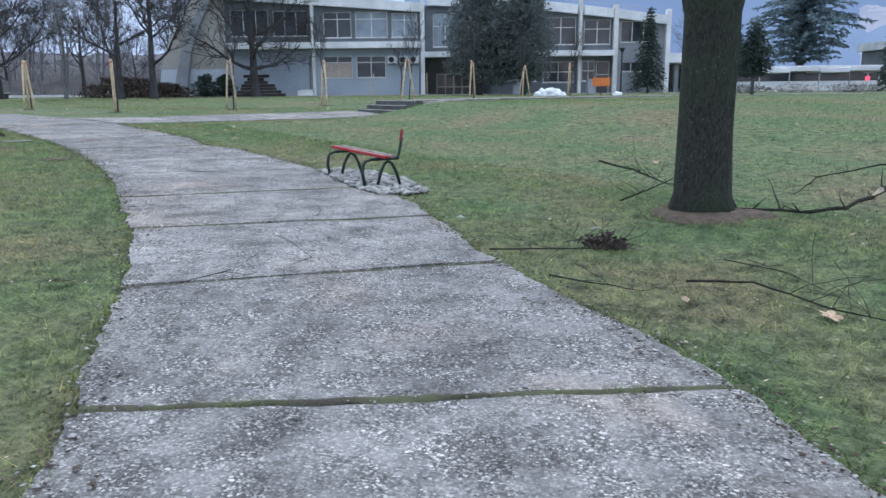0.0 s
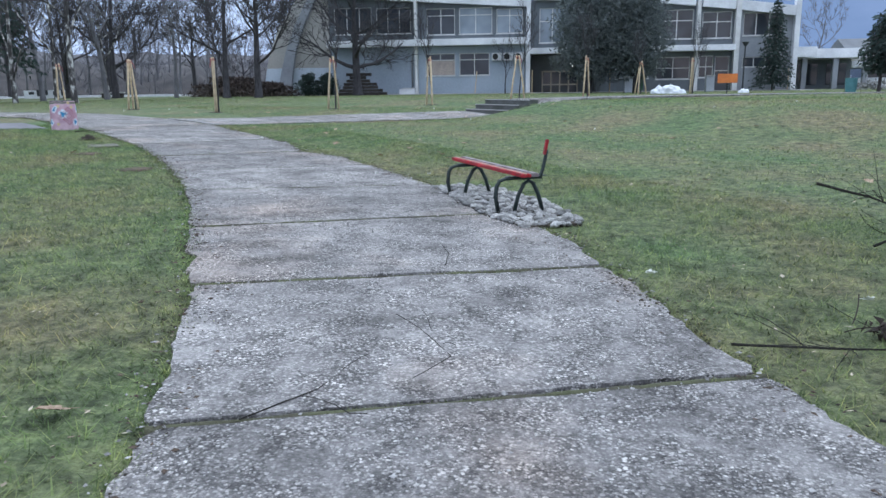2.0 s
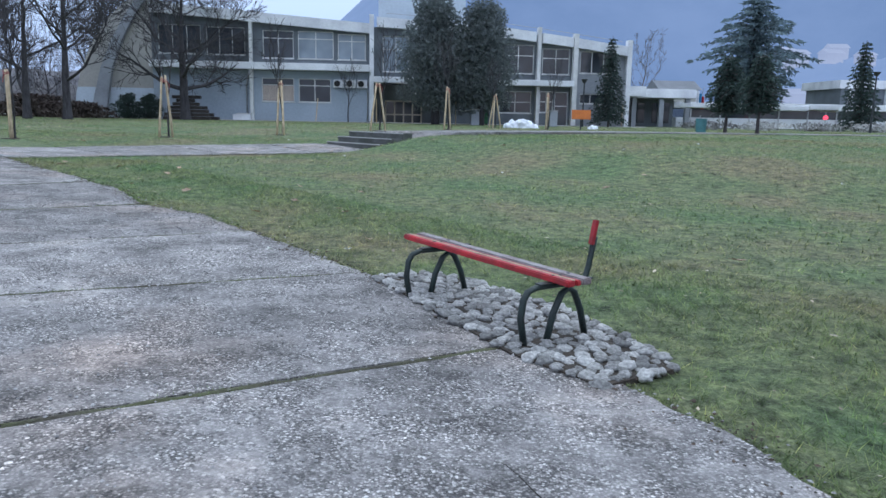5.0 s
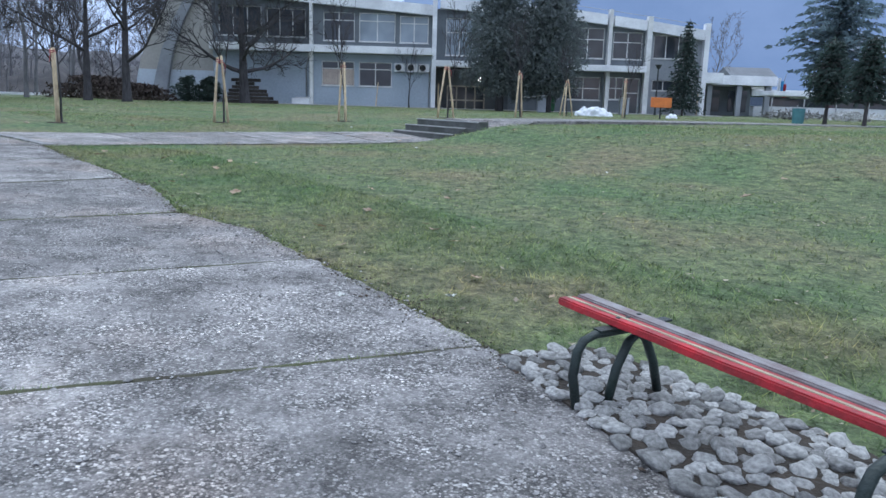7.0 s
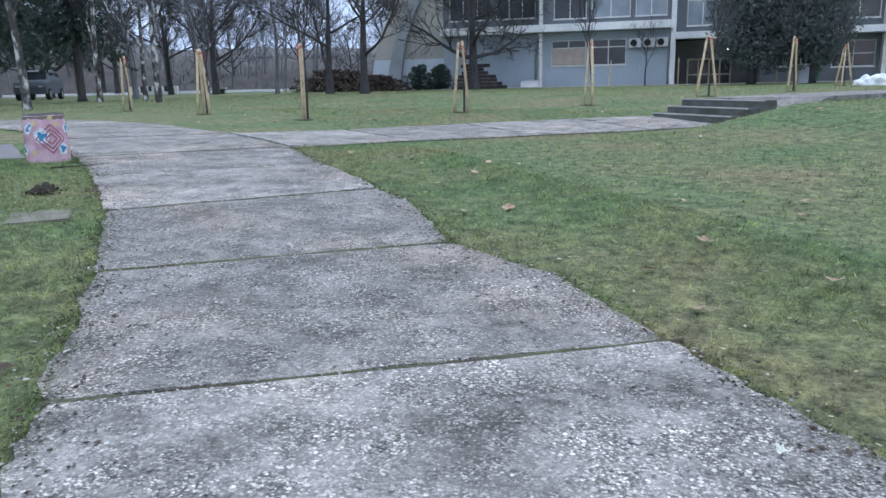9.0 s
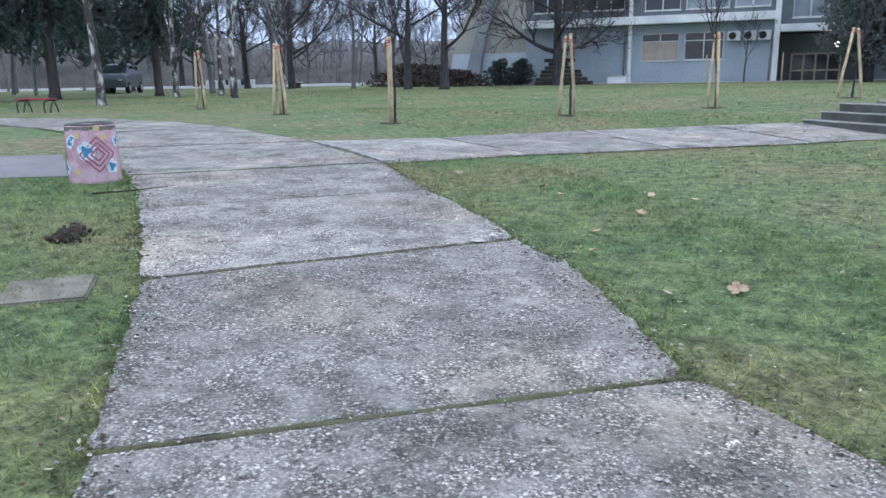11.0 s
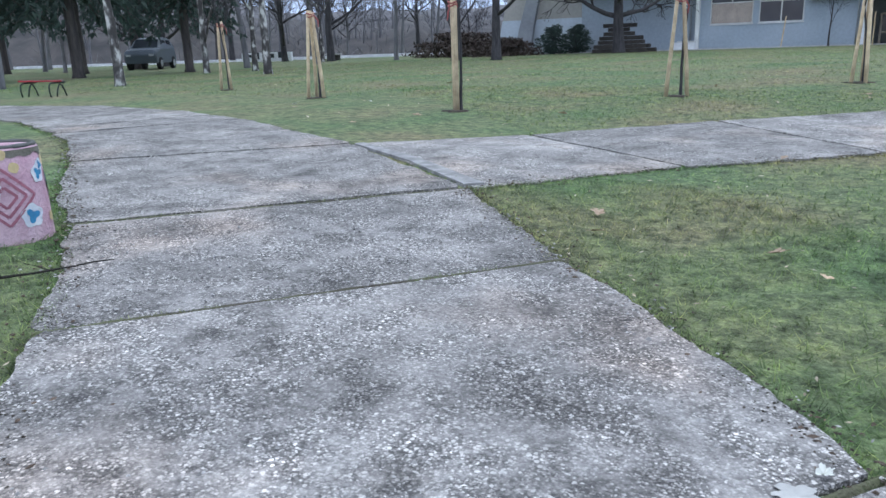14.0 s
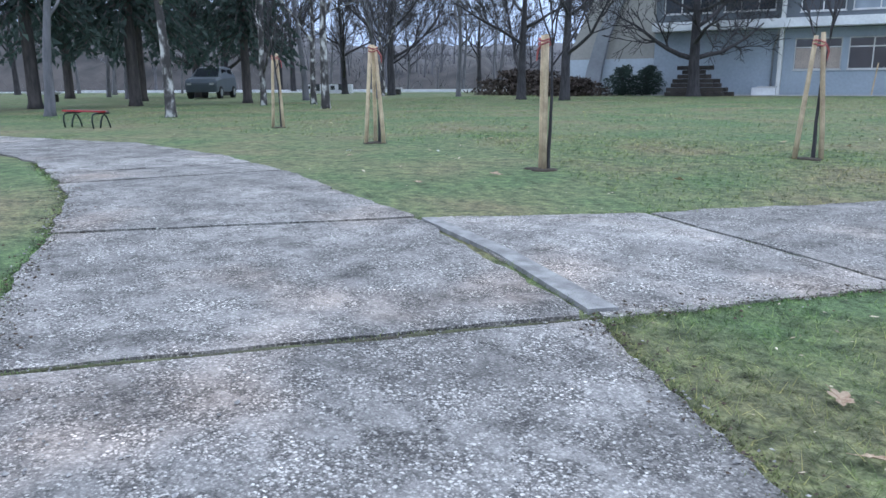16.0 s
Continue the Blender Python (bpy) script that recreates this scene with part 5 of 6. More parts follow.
# ---- benches ----
def bench(m, broken, name="bench", label=""):
    """Park bench: bent iron hoop legs, wooden seat planks; x along the seat, y to its back."""
    b = tagged(new(name), label, "bench")
    b.matrix_basis = m
    for x in (0.0, 1.23):
        fr = part("leg_frame", bmesh.new(), None, b, "dark bent iron hoop")
        r = 0.021
        hoop = [(x + 0.0, 0.0, -0.05), (x - 0.005, -0.03, 0.15), (x, -0.02, 0.28), (x, 0.01, 0.335), (x, 0.07, 0.358), (x, 0.2, 0.36), (x, 0.46, 0.36)]
        part("front_hoop", tube(bmesh.new(), hoop, [r] * len(hoop), 10), IRON, fr, "", True)
        arch = [(x, 0.17, -0.05), (x, 0.21, 0.15), (x, 0.27, 0.29), (x, 0.32, 0.325), (x, 0.37, 0.29), (x, 0.43, 0.15), (x, 0.48, -0.05)]
        part("back_hoop", tube(bmesh.new(), arch, [r] * len(arch), 10), IRON, fr, "", True)
        part("seat_bracket", box(bmesh.new(), (x - 0.025, 0.08, 0.376), (x + 0.025, 0.5, 0.385)), IRON, fr)
    for k, (mat, y, w, top) in enumerate(((RED, 0.165, 0.058, 0.43), (RED, 0.23, 0.04, 0.424), (WORN, 0.277, 0.075, 0.432))):
        bm = bmesh.new()
        box(bm, (-0.375, y, 0.386), (1.39, y + w, top), None, 0.008)
        bmesh.ops.subdivide_edges(bm, edges=[e for e in bm.edges if e.calc_length() > 1.0], cuts=12)
        for v in bm.verts:
            v.co.z += 0.004 * noise.noise(Vector((v.co.x * 3, k * 5, 0)))
            v.co.y += 0.003 * noise.noise(Vector((v.co.x * 4, k * 5, 9)))
        part("seat_plank", bm, mat, b, "red painted plank" if mat is RED else "bare weathered grey plank")
        for x in (0.0, 1.23):
            bm = bmesh.new()
            bmesh.ops.create_uvsphere(bm, u_segments=8, v_segments=4, radius=0.012, matrix=Matrix.Translation((x, y + w / 2, top + 0.002)) @ Matrix.Diagonal((1, 1, 0.4, 1)))
            part("bolt", bm, IRON, b)
    if not broken:
        return b
    bm = bmesh.new()
    box(bm, (-0.36, 0.205, 0.428), (1.385, 0.2245, 0.4335), None, 0.002)
    part("worn_edge", bm, PALE_WOOD, b, "paint worn off to pale wood")
    x = 1.23
    part("back_support", tube(bmesh.new(), [(x, 0.4, 0.36), (x, 0.455, 0.39), (x, 0.475, 0.46), (x, 0.5, 0.6), (x, 0.515, 0.68)], [0.018] * 5, 8), IRON, b, "bent iron back support", True)
    part("back_stub", box(bmesh.new(), (x - 0.021, -0.033, 0.06), (x + 0.021, -0.01, 0.24), Matrix.Translation((0, 0.5, 0.56)) @ pose(0, 0, 0, -9, 0, 0), 0.006), RED, b, "splintered red end of the missing backrest")
    return b


AX = Vector((0.627, -0.779, 0.0)).normalized()
AY = Vector((0.779, 0.627, 0.0)).normalized()
bz = slab(-1.64, 8.22) + 0.03
seat = bench(Matrix(((AX.x, AY.x, 0, -1.64), (AX.y, AY.y, 0, 8.22), (-0.022, 0.0, 0.82, bz), (0, 0, 0, 1))), True, "bench", "broken red plank bench on dark iron hoops with no backrest")
bench(pose(-29.05, 22.8, ground(-29.05, 22.8), 0, 0, 6) @ Matrix.Scale(1.02, 4), False, "bench", "backless red bench on iron hoops beyond the path")


# ---- litter bin ----
def litter_bin(x, y):
    b = tagged(new("litter_bin"), "open concrete litter bin with faded pink painted flowers", "litter bin")
    b.matrix_basis = pose(x, y, slab(x, y) - 0.05)
    h, r0, r1 = 0.655, 0.272, 0.255
    bm = bmesh.new()
    n = 40
    rings = []
    for r, z in ((r0, 0), (r0, 0.02), (r0 - 0.004, h * 0.5), (r1, h - 0.015), (r1 - 0.012, h), (r1 - 0.05, h), (r1 - 0.06, h - 0.02), (r1 - 0.06, 0.12)):
        rings.append([bm.verts.new((math.cos(2 * math.pi * k / n) * r * (1 + 0.012 * noise.noise(Vector((k, z * 4, 0)))), math.sin(2 * math.pi * k / n) * r, z + (0.006 * noise.noise(Vector((k * 0.7, 1, 0))) if z > 0.6 else 0))) for k in range(n)])
    for a, c in zip(rings, rings[1:]):
        for k in range(n):
            bm.faces.new((a[k], a[(k + 1) % n], c[(k + 1) % n], c[k]))
    bm.faces.new(rings[-1])
    part("drum", bm, PINK, b, "chipped concrete drum, pink paint", True)
    bm = bmesh.new()
    tube(bm, [(math.cos(a) * (r1 - 0.022), math.sin(a) * (r1 - 0.022), h + 0.004) for a in [i * 2 * math.pi / 32 for i in range(33)]], [0.017] * 33, 6, 0.25, random.Random(6))
    part("rim", bm, STEP, b, "worn dark rim", True)
    bm = bmesh.new()
    rnd = random.Random(4)
    for k in range(14):
        bmesh.ops.create_icosphere(bm, subdivisions=1, radius=1, matrix=Matrix.Translation((rnd.uniform(-0.12, 0.12), rnd.uniform(-0.12, 0.12), 0.5 + rnd.uniform(0, 0.08))) @ Matrix.Diagonal((0.08, 0.06, 0.05, 1)))
    part("rubbish", bm, PAPER, b, "pale rubbish inside")

    def on_drum(a, z, lift=0.003):
        r = r0 - 0.004 * min(1, z / (h * 0.5)) - max(0, z - h * 0.5) / (h * 0.5) * (r0 - 0.004 - r1) + lift
        return Vector((math.cos(a) * r, math.sin(a) * r, z))

    def patch(name, a, z, w, hh, mat, lift, shape, label=""):
        """A painted mark laid on the curved side."""
        bm = bmesh.new()
        pts = [on_drum(a + u * w / r0, z + v * hh, lift) for u, v in shape]
        c = bm.verts.new(on_drum(a, z, lift))
        vs = [bm.verts.new(p) for p in pts]
        for i in range(len(vs)):
            bm.faces.new((c, vs[i], vs[(i + 1) % len(vs)]))
        bmesh.ops.recalc_face_normals(bm, faces=bm.faces)
        part(name, bm, mat, b, label)

    def blob(seed, waves, depth):
        return [(math.cos(t) * (1 + depth * math.sin(waves * t + seed)), math.sin(t) * (1 + depth * math.sin(waves * t + seed))) for t in [i * 2 * math.pi / 36 for i in range(36)]]

    def bar(a0, z0, a1, z1, w):
        """A painted stripe between two points of the side."""
        bm = bmesh.new()
        ends = []
        d = Vector(((a1 - a0) * r0, z1 - z0)).normalized() * w / 2
        for i in range(7):
            t = i / 6
            a, z = a0 + (a1 - a0) * t, z0 + (z1 - z0) * t
            ends.append((bm.verts.new(on_drum(a - d.y / r0, z + d.x, 0.004)), bm.verts.new(on_drum(a + d.y / r0, z - d.x, 0.004))))
        for p, q in zip(ends, ends[1:]):
            bm.faces.new((p[0], p[1], q[1], q[0]))
        bmesh.ops.recalc_face_normals(bm, faces=bm.faces)
        part("zigzag", bm, ROSE, b, "dark rose zigzag stripe")

    bm = bmesh.new()
    band = [(bm.verts.new(on_drum(k * 2 * math.pi / 72, h - 0.012, 0.003)), bm.verts.new(on_drum(k * 2 * math.pi / 72, h - 0.055 + 0.04 * noise.noise(Vector((3 * math.cos(k * 0.0873), 3 * math.sin(k * 0.0873), 1))) + 0.012 * noise.noise(Vector((k * 0.9, 0, 0))), 0.003))) for k in range(72)]
    for p, q in zip(band, band[1:] + band[:1]):
        bm.faces.new((p[1], q[1], q[0], p[0]))
    part("bare_band", bm, OLD_SLAB, b, "bare stained concrete where the paint is gone")
    face = math.atan2(-0.54, 0.84) + 0.16
    for k in range(3):
        c = face + k * 2.09
        for i, s in enumerate((0.19, 0.13, 0.07)):
            bar(c - s / r0, 0.34, c, 0.34 + s, 0.019)
            bar(c, 0.34 + s, c + s / r0, 0.34, 0.019)
            bar(c + s / r0, 0.34, c, 0.34 - s, 0.019)
            bar(c, 0.34 - s, c - s / r0, 0.34, 0.019)
        for a, z, s in ((-0.42, 0.38, 0.098), (0.55, 0.2, 0.078), (0.95, 0.47, 0.062), (-1.0, 0.52, 0.045)):
            patch("flower", c + a, z, s, s, PETAL, 0.004, blob(k, 5, 0.1), "white painted flower")
            patch("flower_heart", c + a, z, s * 0.52, s * 0.52, BLUE, 0.0055, blob(k + 1, 3, 0.35), "blue flower centre")
        for a, z in ((-0.75, 0.55), (0.3, 0.53), (-0.85, 0.16), (0.05, 0.62)):
            patch("dot", c + a, z, 0.035, 0.035, OCHRE, 0.004, blob(0, 4, 0.05), "yellow painted dot")


litter_bin(-12.4, 13.93)


# ---- fallen branches ----
def branch(name, pts, radius, seed, label, twigs=8, mat=None, pale=None):
    rnd = random.Random(seed)
    b = tagged(new(name), label, "branch", "fallen branches")
    full = []
    for a, c in zip(pts, pts[1:]):
        for i in range(4):
            p = lerp(a, c, i / 4)
            full.append(Vector(p) + Vector((rnd.uniform(-1, 1), rnd.uniform(-1, 1), rnd.uniform(-0.4, 0.6))) * radius * 0.9)
    full.append(Vector(pts[-1]))
    n = len(full)
    part("stem", tube(bmesh.new(), full, [radius * (1 - 0.75 * i / n) for i in range(n)], 7, 0.08, rnd), mat or STICK, b, smooth=True)
    bm = bmesh.new()
    for k in range(twigs):
        i = rnd.randrange(n // 4, n)
        d = Vector((rnd.uniform(-1, 1), rnd.uniform(-1, 1), rnd.uniform(0.0, 0.6)))
        l = rnd.uniform(0.15, 0.5)
        p = limb_path(rnd, full[i], d, l, 0.25, -0.03, 4)
        tube(bm, p, [max(0.002, radius * 0.35 * (1 - 0.2 * j)) for j in range(5)], 4, cap=False)
    if twigs:
        part("twig", bm, mat or STICK, b)
    if pale:
        i = int(n * pale)
        part("stripped_patch", tube(bmesh.new(), [full[i], full[min(n - 1, i + 1)]], [radius * (1.06 - 0.75 * i / n)] * 2, 7), PALE_WOOD, b, "bare pale wood where bark is gone")
    return b


def lay(x, y, h=0.02):
    return (x, y, ground(x, y) + h)


branch("branch", [lay(5.7, 7.3, 0.35), lay(5.0, 6.9, 0.22), lay(4.4, 6.3, 0.08), lay(3.9, 6.15, 0.03), lay(3.35, 6.3, 0.02)], 0.031, 1, "broken mossy branch leaning to the ground by the trunk", 14, pale=0.3)
branch("branch", [lay(5.7, 7.3, 0.38), lay(5.0, 7.2, 0.4), lay(4.3, 7.0, 0.28), lay(4.05, 6.9, 0.1)], 0.0124, 2, "thin curved branch above the lawn", 8)
branch("branch", [lay(2.0, 7.9, 0.3), lay(2.4, 7.7, 0.22), lay(2.75, 7.1, 0.14), lay(2.95, 6.6, 0.2)], 0.0136, 3, "dark twiggy branch behind the trunk", 16)
branch("branch", [lay(2.2, 6.5, 0.03), lay(2.5, 6.7, 0.12), lay(2.9, 6.9, 0.3)], 0.0112, 4, "dark twig rising from the grass", 8)
branch("branch", [lay(2.46, 3.42, 0.03), lay(2.9, 3.45, 0.05), lay(3.25, 3.0, 0.03), lay(3.6, 2.75, 0.02), lay(4.2, 2.65, 0.02)], 0.0087, 5, "long thin branch lying in the grass", 10)
branch("branch", [lay(1.05, 4.05, 0.03), lay(1.5, 4.1, 0.05), lay(1.85, 4.2, 0.05), lay(2.0, 4.35, 0.04)], 0.0074, 6, "forked twig at the path's edge", 12)
branch("branch", [lay(1.55, 3.35, 0.03), lay(1.9, 3.2, 0.03), lay(2.1, 3.15, 0.02)], 0.0068, 7, "short dark stick in the grass", 4)
branch("branch", [lay(2.85, 4.2, 0.03), lay(3.2, 3.8, 0.05), lay(3.4, 3.3, 0.02)], 0.005, 10, "fine dry twig in the grass", 8)
branch("branch", [(-11.5, 13.25, slab(-11.5, 13) + 0.015), (-11.35, 13.5, slab(-11.3, 13) + 0.02), (-11.19, 13.92, slab(-11.2, 13) + 0.02)], 0.0105, 8, "dark stick across the path's edge", 2)
branch("branch", [(-0.3, 3.1, slab(0, 3) + 0.012), (-0.2, 3.45, slab(0, 3) + 0.015), (-0.38, 3.75, slab(0, 3) + 0.012)], 0.0043, 9, "small twig lying on the paving", 5)
branch("branch", [(-0.75, 2.55, slab(-0.7, 3) + 0.012), (-0.6, 2.9, slab(-0.6, 3) + 0.013), (-0.62, 3.2, slab(0, 3) + 0.012)], 0.0037, 12, "small twig lying on the paving", 3)
branch("branch", [(-0.72, 5.05, slab(-1, 5) + 0.012), (-0.8, 5.4, slab(-1, 5) + 0.014), (-0.98, 5.75, slab(-1, 5) + 0.012)], 0.0043, 13, "small twig lying on the paving", 0)
bm = bmesh.new()
rnd = random.Random(8)
leaf_mass(bm, rnd, (1.95, 4.55, ground(1.95, 4.55) + 0.05), (0.2, 0.13, 0.05), 240, 0.05)
for k in range(12):
    p = Vector((1.95 + rnd.gauss(0, 0.18), 4.55 + rnd.gauss(0, 0.12), ground(1.95, 4.55) + rnd.uniform(0.02, 0.1)))
    tube(bm, limb_path(rnd, p, (rnd.uniform(-1, 1), rnd.uniform(-1, 1), 0.2), 0.22, 0.3, 0, 3), [0.004] * 4, 3, cap=False)
tagged(part("leaf_clump", bm, BRUSH), "dark clump of dead leaves and twigs", "debris", kind="stuff")


# ---- stone slabs and bare earth beside the path ----
for x, y, w, d, turn in ((-8.94, 11.17, 0.24, 0.25, -43),):
    s = tagged(part("cover_slab", box(bmesh.new(), (-w, -d, -0.06), (w, d, 0.022), None, 0.012), OLD_SLAB), "worn grey concrete cover slab in the grass", "slab")
    s.matrix_basis = pose(x, y, ground(x, y) - 0.014, 0, 2, turn)


def soil_clods(x, y, rx, ry, count, seed):
    """A scuffed heap of loose crumbly earth."""
    rnd = random.Random(seed)
    bm = bmesh.new()
    for _ in range(count):
        a, q = rnd.uniform(0, 6.28), abs(rnd.gauss(0, 0.5))
        px, py, r = x + rx * q * math.cos(a), y + ry * q * math.sin(a), rnd.uniform(0.01, 0.042) * (1.2 - 0.5 * min(1, q))
        bmesh.ops.create_icosphere(bm, subdivisions=1, radius=r, matrix=pose(px, py, ground(px, py) + 0.4 * r + 0.035 * max(0, 1 - q * 1.6), rnd.uniform(0, 360), rnd.uniform(0, 360)) @ Matrix.Diagonal((1, 0.8, 0.6, 1)))
    tagged(part("soil_heap", bm, SOIL), "scuffed heap of loose dark earth in the grass", "soil", kind="stuff")


for k, (x, y) in enumerate(((-8.2, 9.98), (-6.25, 8.7))):
    earth_patch("bare_patch", x, y, 0.26, 0.2, 0.012, k + 20, "bare patch of trodden pale earth in the grass", "bare earth spots", RED_SOIL)
soil_clods(-10.16, 12.18, 0.17, 0.12, 90, 1)
soil_clods(-10.02, 11.98, 0.16, 0.12, 80, 2)
soil_clods(1.95, 4.55, 0.2, 0.14, 60, 3)


# ---- leaves and litter ----
def leaf_shape(size, curl, seed):
    """A lobed dry leaf, cupped and crumpled."""
    rnd = random.Random(seed)
    bm = bmesh.new()
    n = 30
    c = bm.verts.new((0, 0, 0))
    ring = []
    for i in range(n):
        t = 2 * math.pi * i / n
        r = size * (0.62 + 0.38 * abs(math.cos(2.5 * t)) ** 0.7) * rnd.uniform(0.88, 1.08)
        ring.append(bm.verts.new((math.cos(t) * r, math.sin(t) * r * 0.8, curl * r * abs(math.sin(t + 0.4)) + rnd.uniform(0, 0.008))))
    for i in range(n):
        bm.faces.new((c, ring[i], ring[(i + 1) % n]))
    tube(bm, [(size * 0.5, 0, 0.004), (size * 1.5, size * 0.1, 0.01)], [0.003, 0.002], 4)
    return bm


leaves = []
for k in range(4):
    leaves.append(tagged(part("fallen_leaf", leaf_shape(0.075 + 0.01 * k, 0.1 + 0.05 * k, k), LEAF), "dry tan lobed leaf lying on the grass", "leaf", "fallen leaves"))
spots = [(-1.45, 2.38), (3.2, 2.84), (-3.62, 12.41), (-2.83, 11.65), (-3.9, 11.7), (-2.95, 11.9), (-3.5, 11.0), (-3.0, 13.6), (-6.65, 15.84), (-6.24, 15.78), (-6.54, 15.11), (-7.87, 16.09), (-6.7, 14.4),
         (-6.5, 13.8), (-7.55, 15.75), (-9.2, 16.6), (-9.0, 16.1), (-14.4, 19.95), (-2.3, 10.25), (-2.8, 22.3), (2.4, 3.0)]
rnd = random.Random(31)
spots += [(rnd.uniform(-9, 9), rnd.uniform(8, 24)) for _ in range(46)] + [(rnd.uniform(-20, -3), rnd.uniform(21, 30)) for _ in range(20)]


def on_path(x, y):
    a, b = nearest_length(LEFT, (x, y)), nearest_length(RIGHT, (x, y))
    p, q = at_length(LEFT, a), at_length(RIGHT, b)
    return math.dist(p, (x, y)) + math.dist(q, (x, y)) < 3.4 and y < 18


for k, (x, y) in enumerate(spots):
    if on_path(x, y) and k > 20:
        continue
    ob = leaves[k] if k < 4 else copy_thing(leaves[k % 4], Matrix())
    ob.matrix_basis = pose(x, y, ground(x, y) + 0.022, rnd.uniform(-18, 18), rnd.uniform(-18, 18), rnd.uniform(0, 360)) @ Matrix.Scale(rnd.uniform(0.45, 0.8) if k > 2 else 0.85, 4)
scrap = tagged(part("litter_scrap", leaf_shape(0.035, 0.6, 9), PAPER), "crumpled scrap of white litter", "litter", "scraps of litter")
scrap.matrix_basis = pose(0.62, 5.35, ground(0.62, 5.35) + 0.03, 0, 0, 20)
for x, y in ((1.9, 5.2), (-2.4, 9.75), (-3.05, 9.5), (-7.3, 13.75), (-4.5, 19.5), (-1.0, 17), (1.5, 19), (3.5, 21), (-17.5, 21.9), (-16.2, 22.6), (-30.5, 27), (-29, 26), (-7.6, 25.9), (4.4, 15.5)):
    copy_thing(scrap, pose(x, y, ground(x, y) + 0.025, 10, 5, x * 90))
plate = tagged(part("flat_stone", leaf_shape(0.08, 0.05, 12), NOSING), "pale flat stone on the paving", "stone")
plate.matrix_basis = pose(-7.35, 13.6, slab(-7.3, 13) + 0.012)

# ---- cobbles under the bench ----
BED = [(-2.02, 8.78), (-1.55, 9.05), (-1.2, 8.8), (-0.55, 8.2), (-0.15, 7.4), (-0.05, 7.05), (-0.5, 6.68), (-0.95, 7.1)]
bm = bmesh.new()
f = bm.faces.new([bm.verts.new((x, y, slab(x, y) + 0.012)) for x, y in BED])
r = bmesh.ops.extrude_face_region(bm, geom=[f])
for q in r["geom"]:
    if isinstance(q, bmesh.types.BMVert):
        q.co.z -= 0.1
bmesh.ops.recalc_face_normals(bm, faces=bm.faces)
bed = tagged(part("cobble_bed", bm, SOIL), "patch of rounded river cobbles set in dark earth", "cobbles", kind="structure")


def inside(poly, x, y):
    hit = False
    for (x0, y0), (x1, y1) in zip(poly, poly[1:] + poly[:1]):
        if (y0 > y) != (y1 > y) and x < (x1 - x0) * (y - y0) / (y1 - y0) + x0:
            hit = not hit
    return hit


stones = []
for k in range(8):
    bm = bmesh.new()
    bmesh.ops.create_icosphere(bm, subdivisions=2, radius=1)
    for v in bm.verts:
        v.co *= 1 + 0.48 * noise.noise(v.co * 1.5 + Vector((k * 9, 0, 0)))
    stones.append(mesh_of("cobble", bm, COBBLE, True))
rnd = random.Random(77)
laid = []
fill = bmesh.new()
for _ in range(9000):
    x, y = rnd.uniform(-2.1, 0.1), rnd.uniform(6.5, 9.1)
    s = rnd.uniform(0.034, 0.058) if len(laid) < 297 else rnd.uniform(0.016, 0.034)
    if inside(BED, x, y) and all(math.dist((x, y), (p, q)) > (s + w) * 0.72 for p, q, w in laid):
        laid.append((x, y, s))
        if len(laid) > 297:
            bmesh.ops.create_icosphere(fill, subdivisions=1, radius=1, matrix=pose(x, y, slab(x, y) + 0.012, rnd.uniform(-14, 14), rnd.uniform(-14, 14), rnd.uniform(0, 360)) @ Matrix.Diagonal((s * 1.2, s * 0.85, s * 0.45, 1)))
            continue
        ob = new("cobble", stones[rnd.randrange(8)])
        ob.parent = bed
        ob.matrix_basis = pose(x, y, slab(x, y) + 0.008 + rnd.uniform(-0.01, 0.012), rnd.uniform(-14, 14), rnd.uniform(-14, 14), rnd.uniform(0, 360)) @ Matrix.Diagonal((s * 1.15, s * 0.88, s * 0.55, 1))
tagged(part("pebble_fill", fill, COBBLE_SMALL, bed, smooth=True), kind="stuff")

# ---- paving slabs ----
path = tagged(surface("path", LEFT[:15], RIGHT, lambda x, y: slab(x, y) - 0.026, MOSS, rows=60, columns=10, ragged=0.02), "old concrete slab path with mossy joints", "path", kind="structure")
cross = tagged(surface("path", CROSS_UP, CROSS_LOW, lambda x, y: slab(x, y) - 0.03, MOSS, rows=40, columns=8), "concrete path crossing towards the steps", "path", kind="structure")
onward = tagged(surface("path", LEFT[14:], FAR, lambda x, y: slab(x, y) - 0.03, MOSS, rows=60, columns=8), "concrete path bending away under the trees", "path", kind="structure")
tagged(surface("path", BRANCH_UP, BRANCH_LOW, lambda x, y: slab(x, y) - 0.008, ASPHALT, rows=30, columns=8, ragged=0.05), "smooth asphalt side path", "path", kind="structure")


def slabs(left, right, cuts, parent, seed):
    """Single slabs between the joints, each a little out of level."""
    rnd = random.Random(seed)
    for k, ((l0, r0), (l1, r1)) in enumerate(zip(cuts, cuts[1:])):
        a, b = nearest_length(left, l0), nearest_length(left, l1)
        c, d = nearest_length(right, r0), nearest_length(right, r1)
        ls = [at_length(left, a + (b - a) * i / 8) for i in range(9)]
        rs = [at_length(right, c + (d - c) * i / 8) for i in range(9)]
        surface("slab", ls, rs, slab, CONCRETE, parent, rows=34, columns=26, drop=0.09, ragged=0.05, gap=0.013, worn=0.055, rough=0.008, tilt=rnd.uniform(-0.012, 0.012), lift=rnd.uniform(-0.004, 0.006), seed=seed + k * 3)


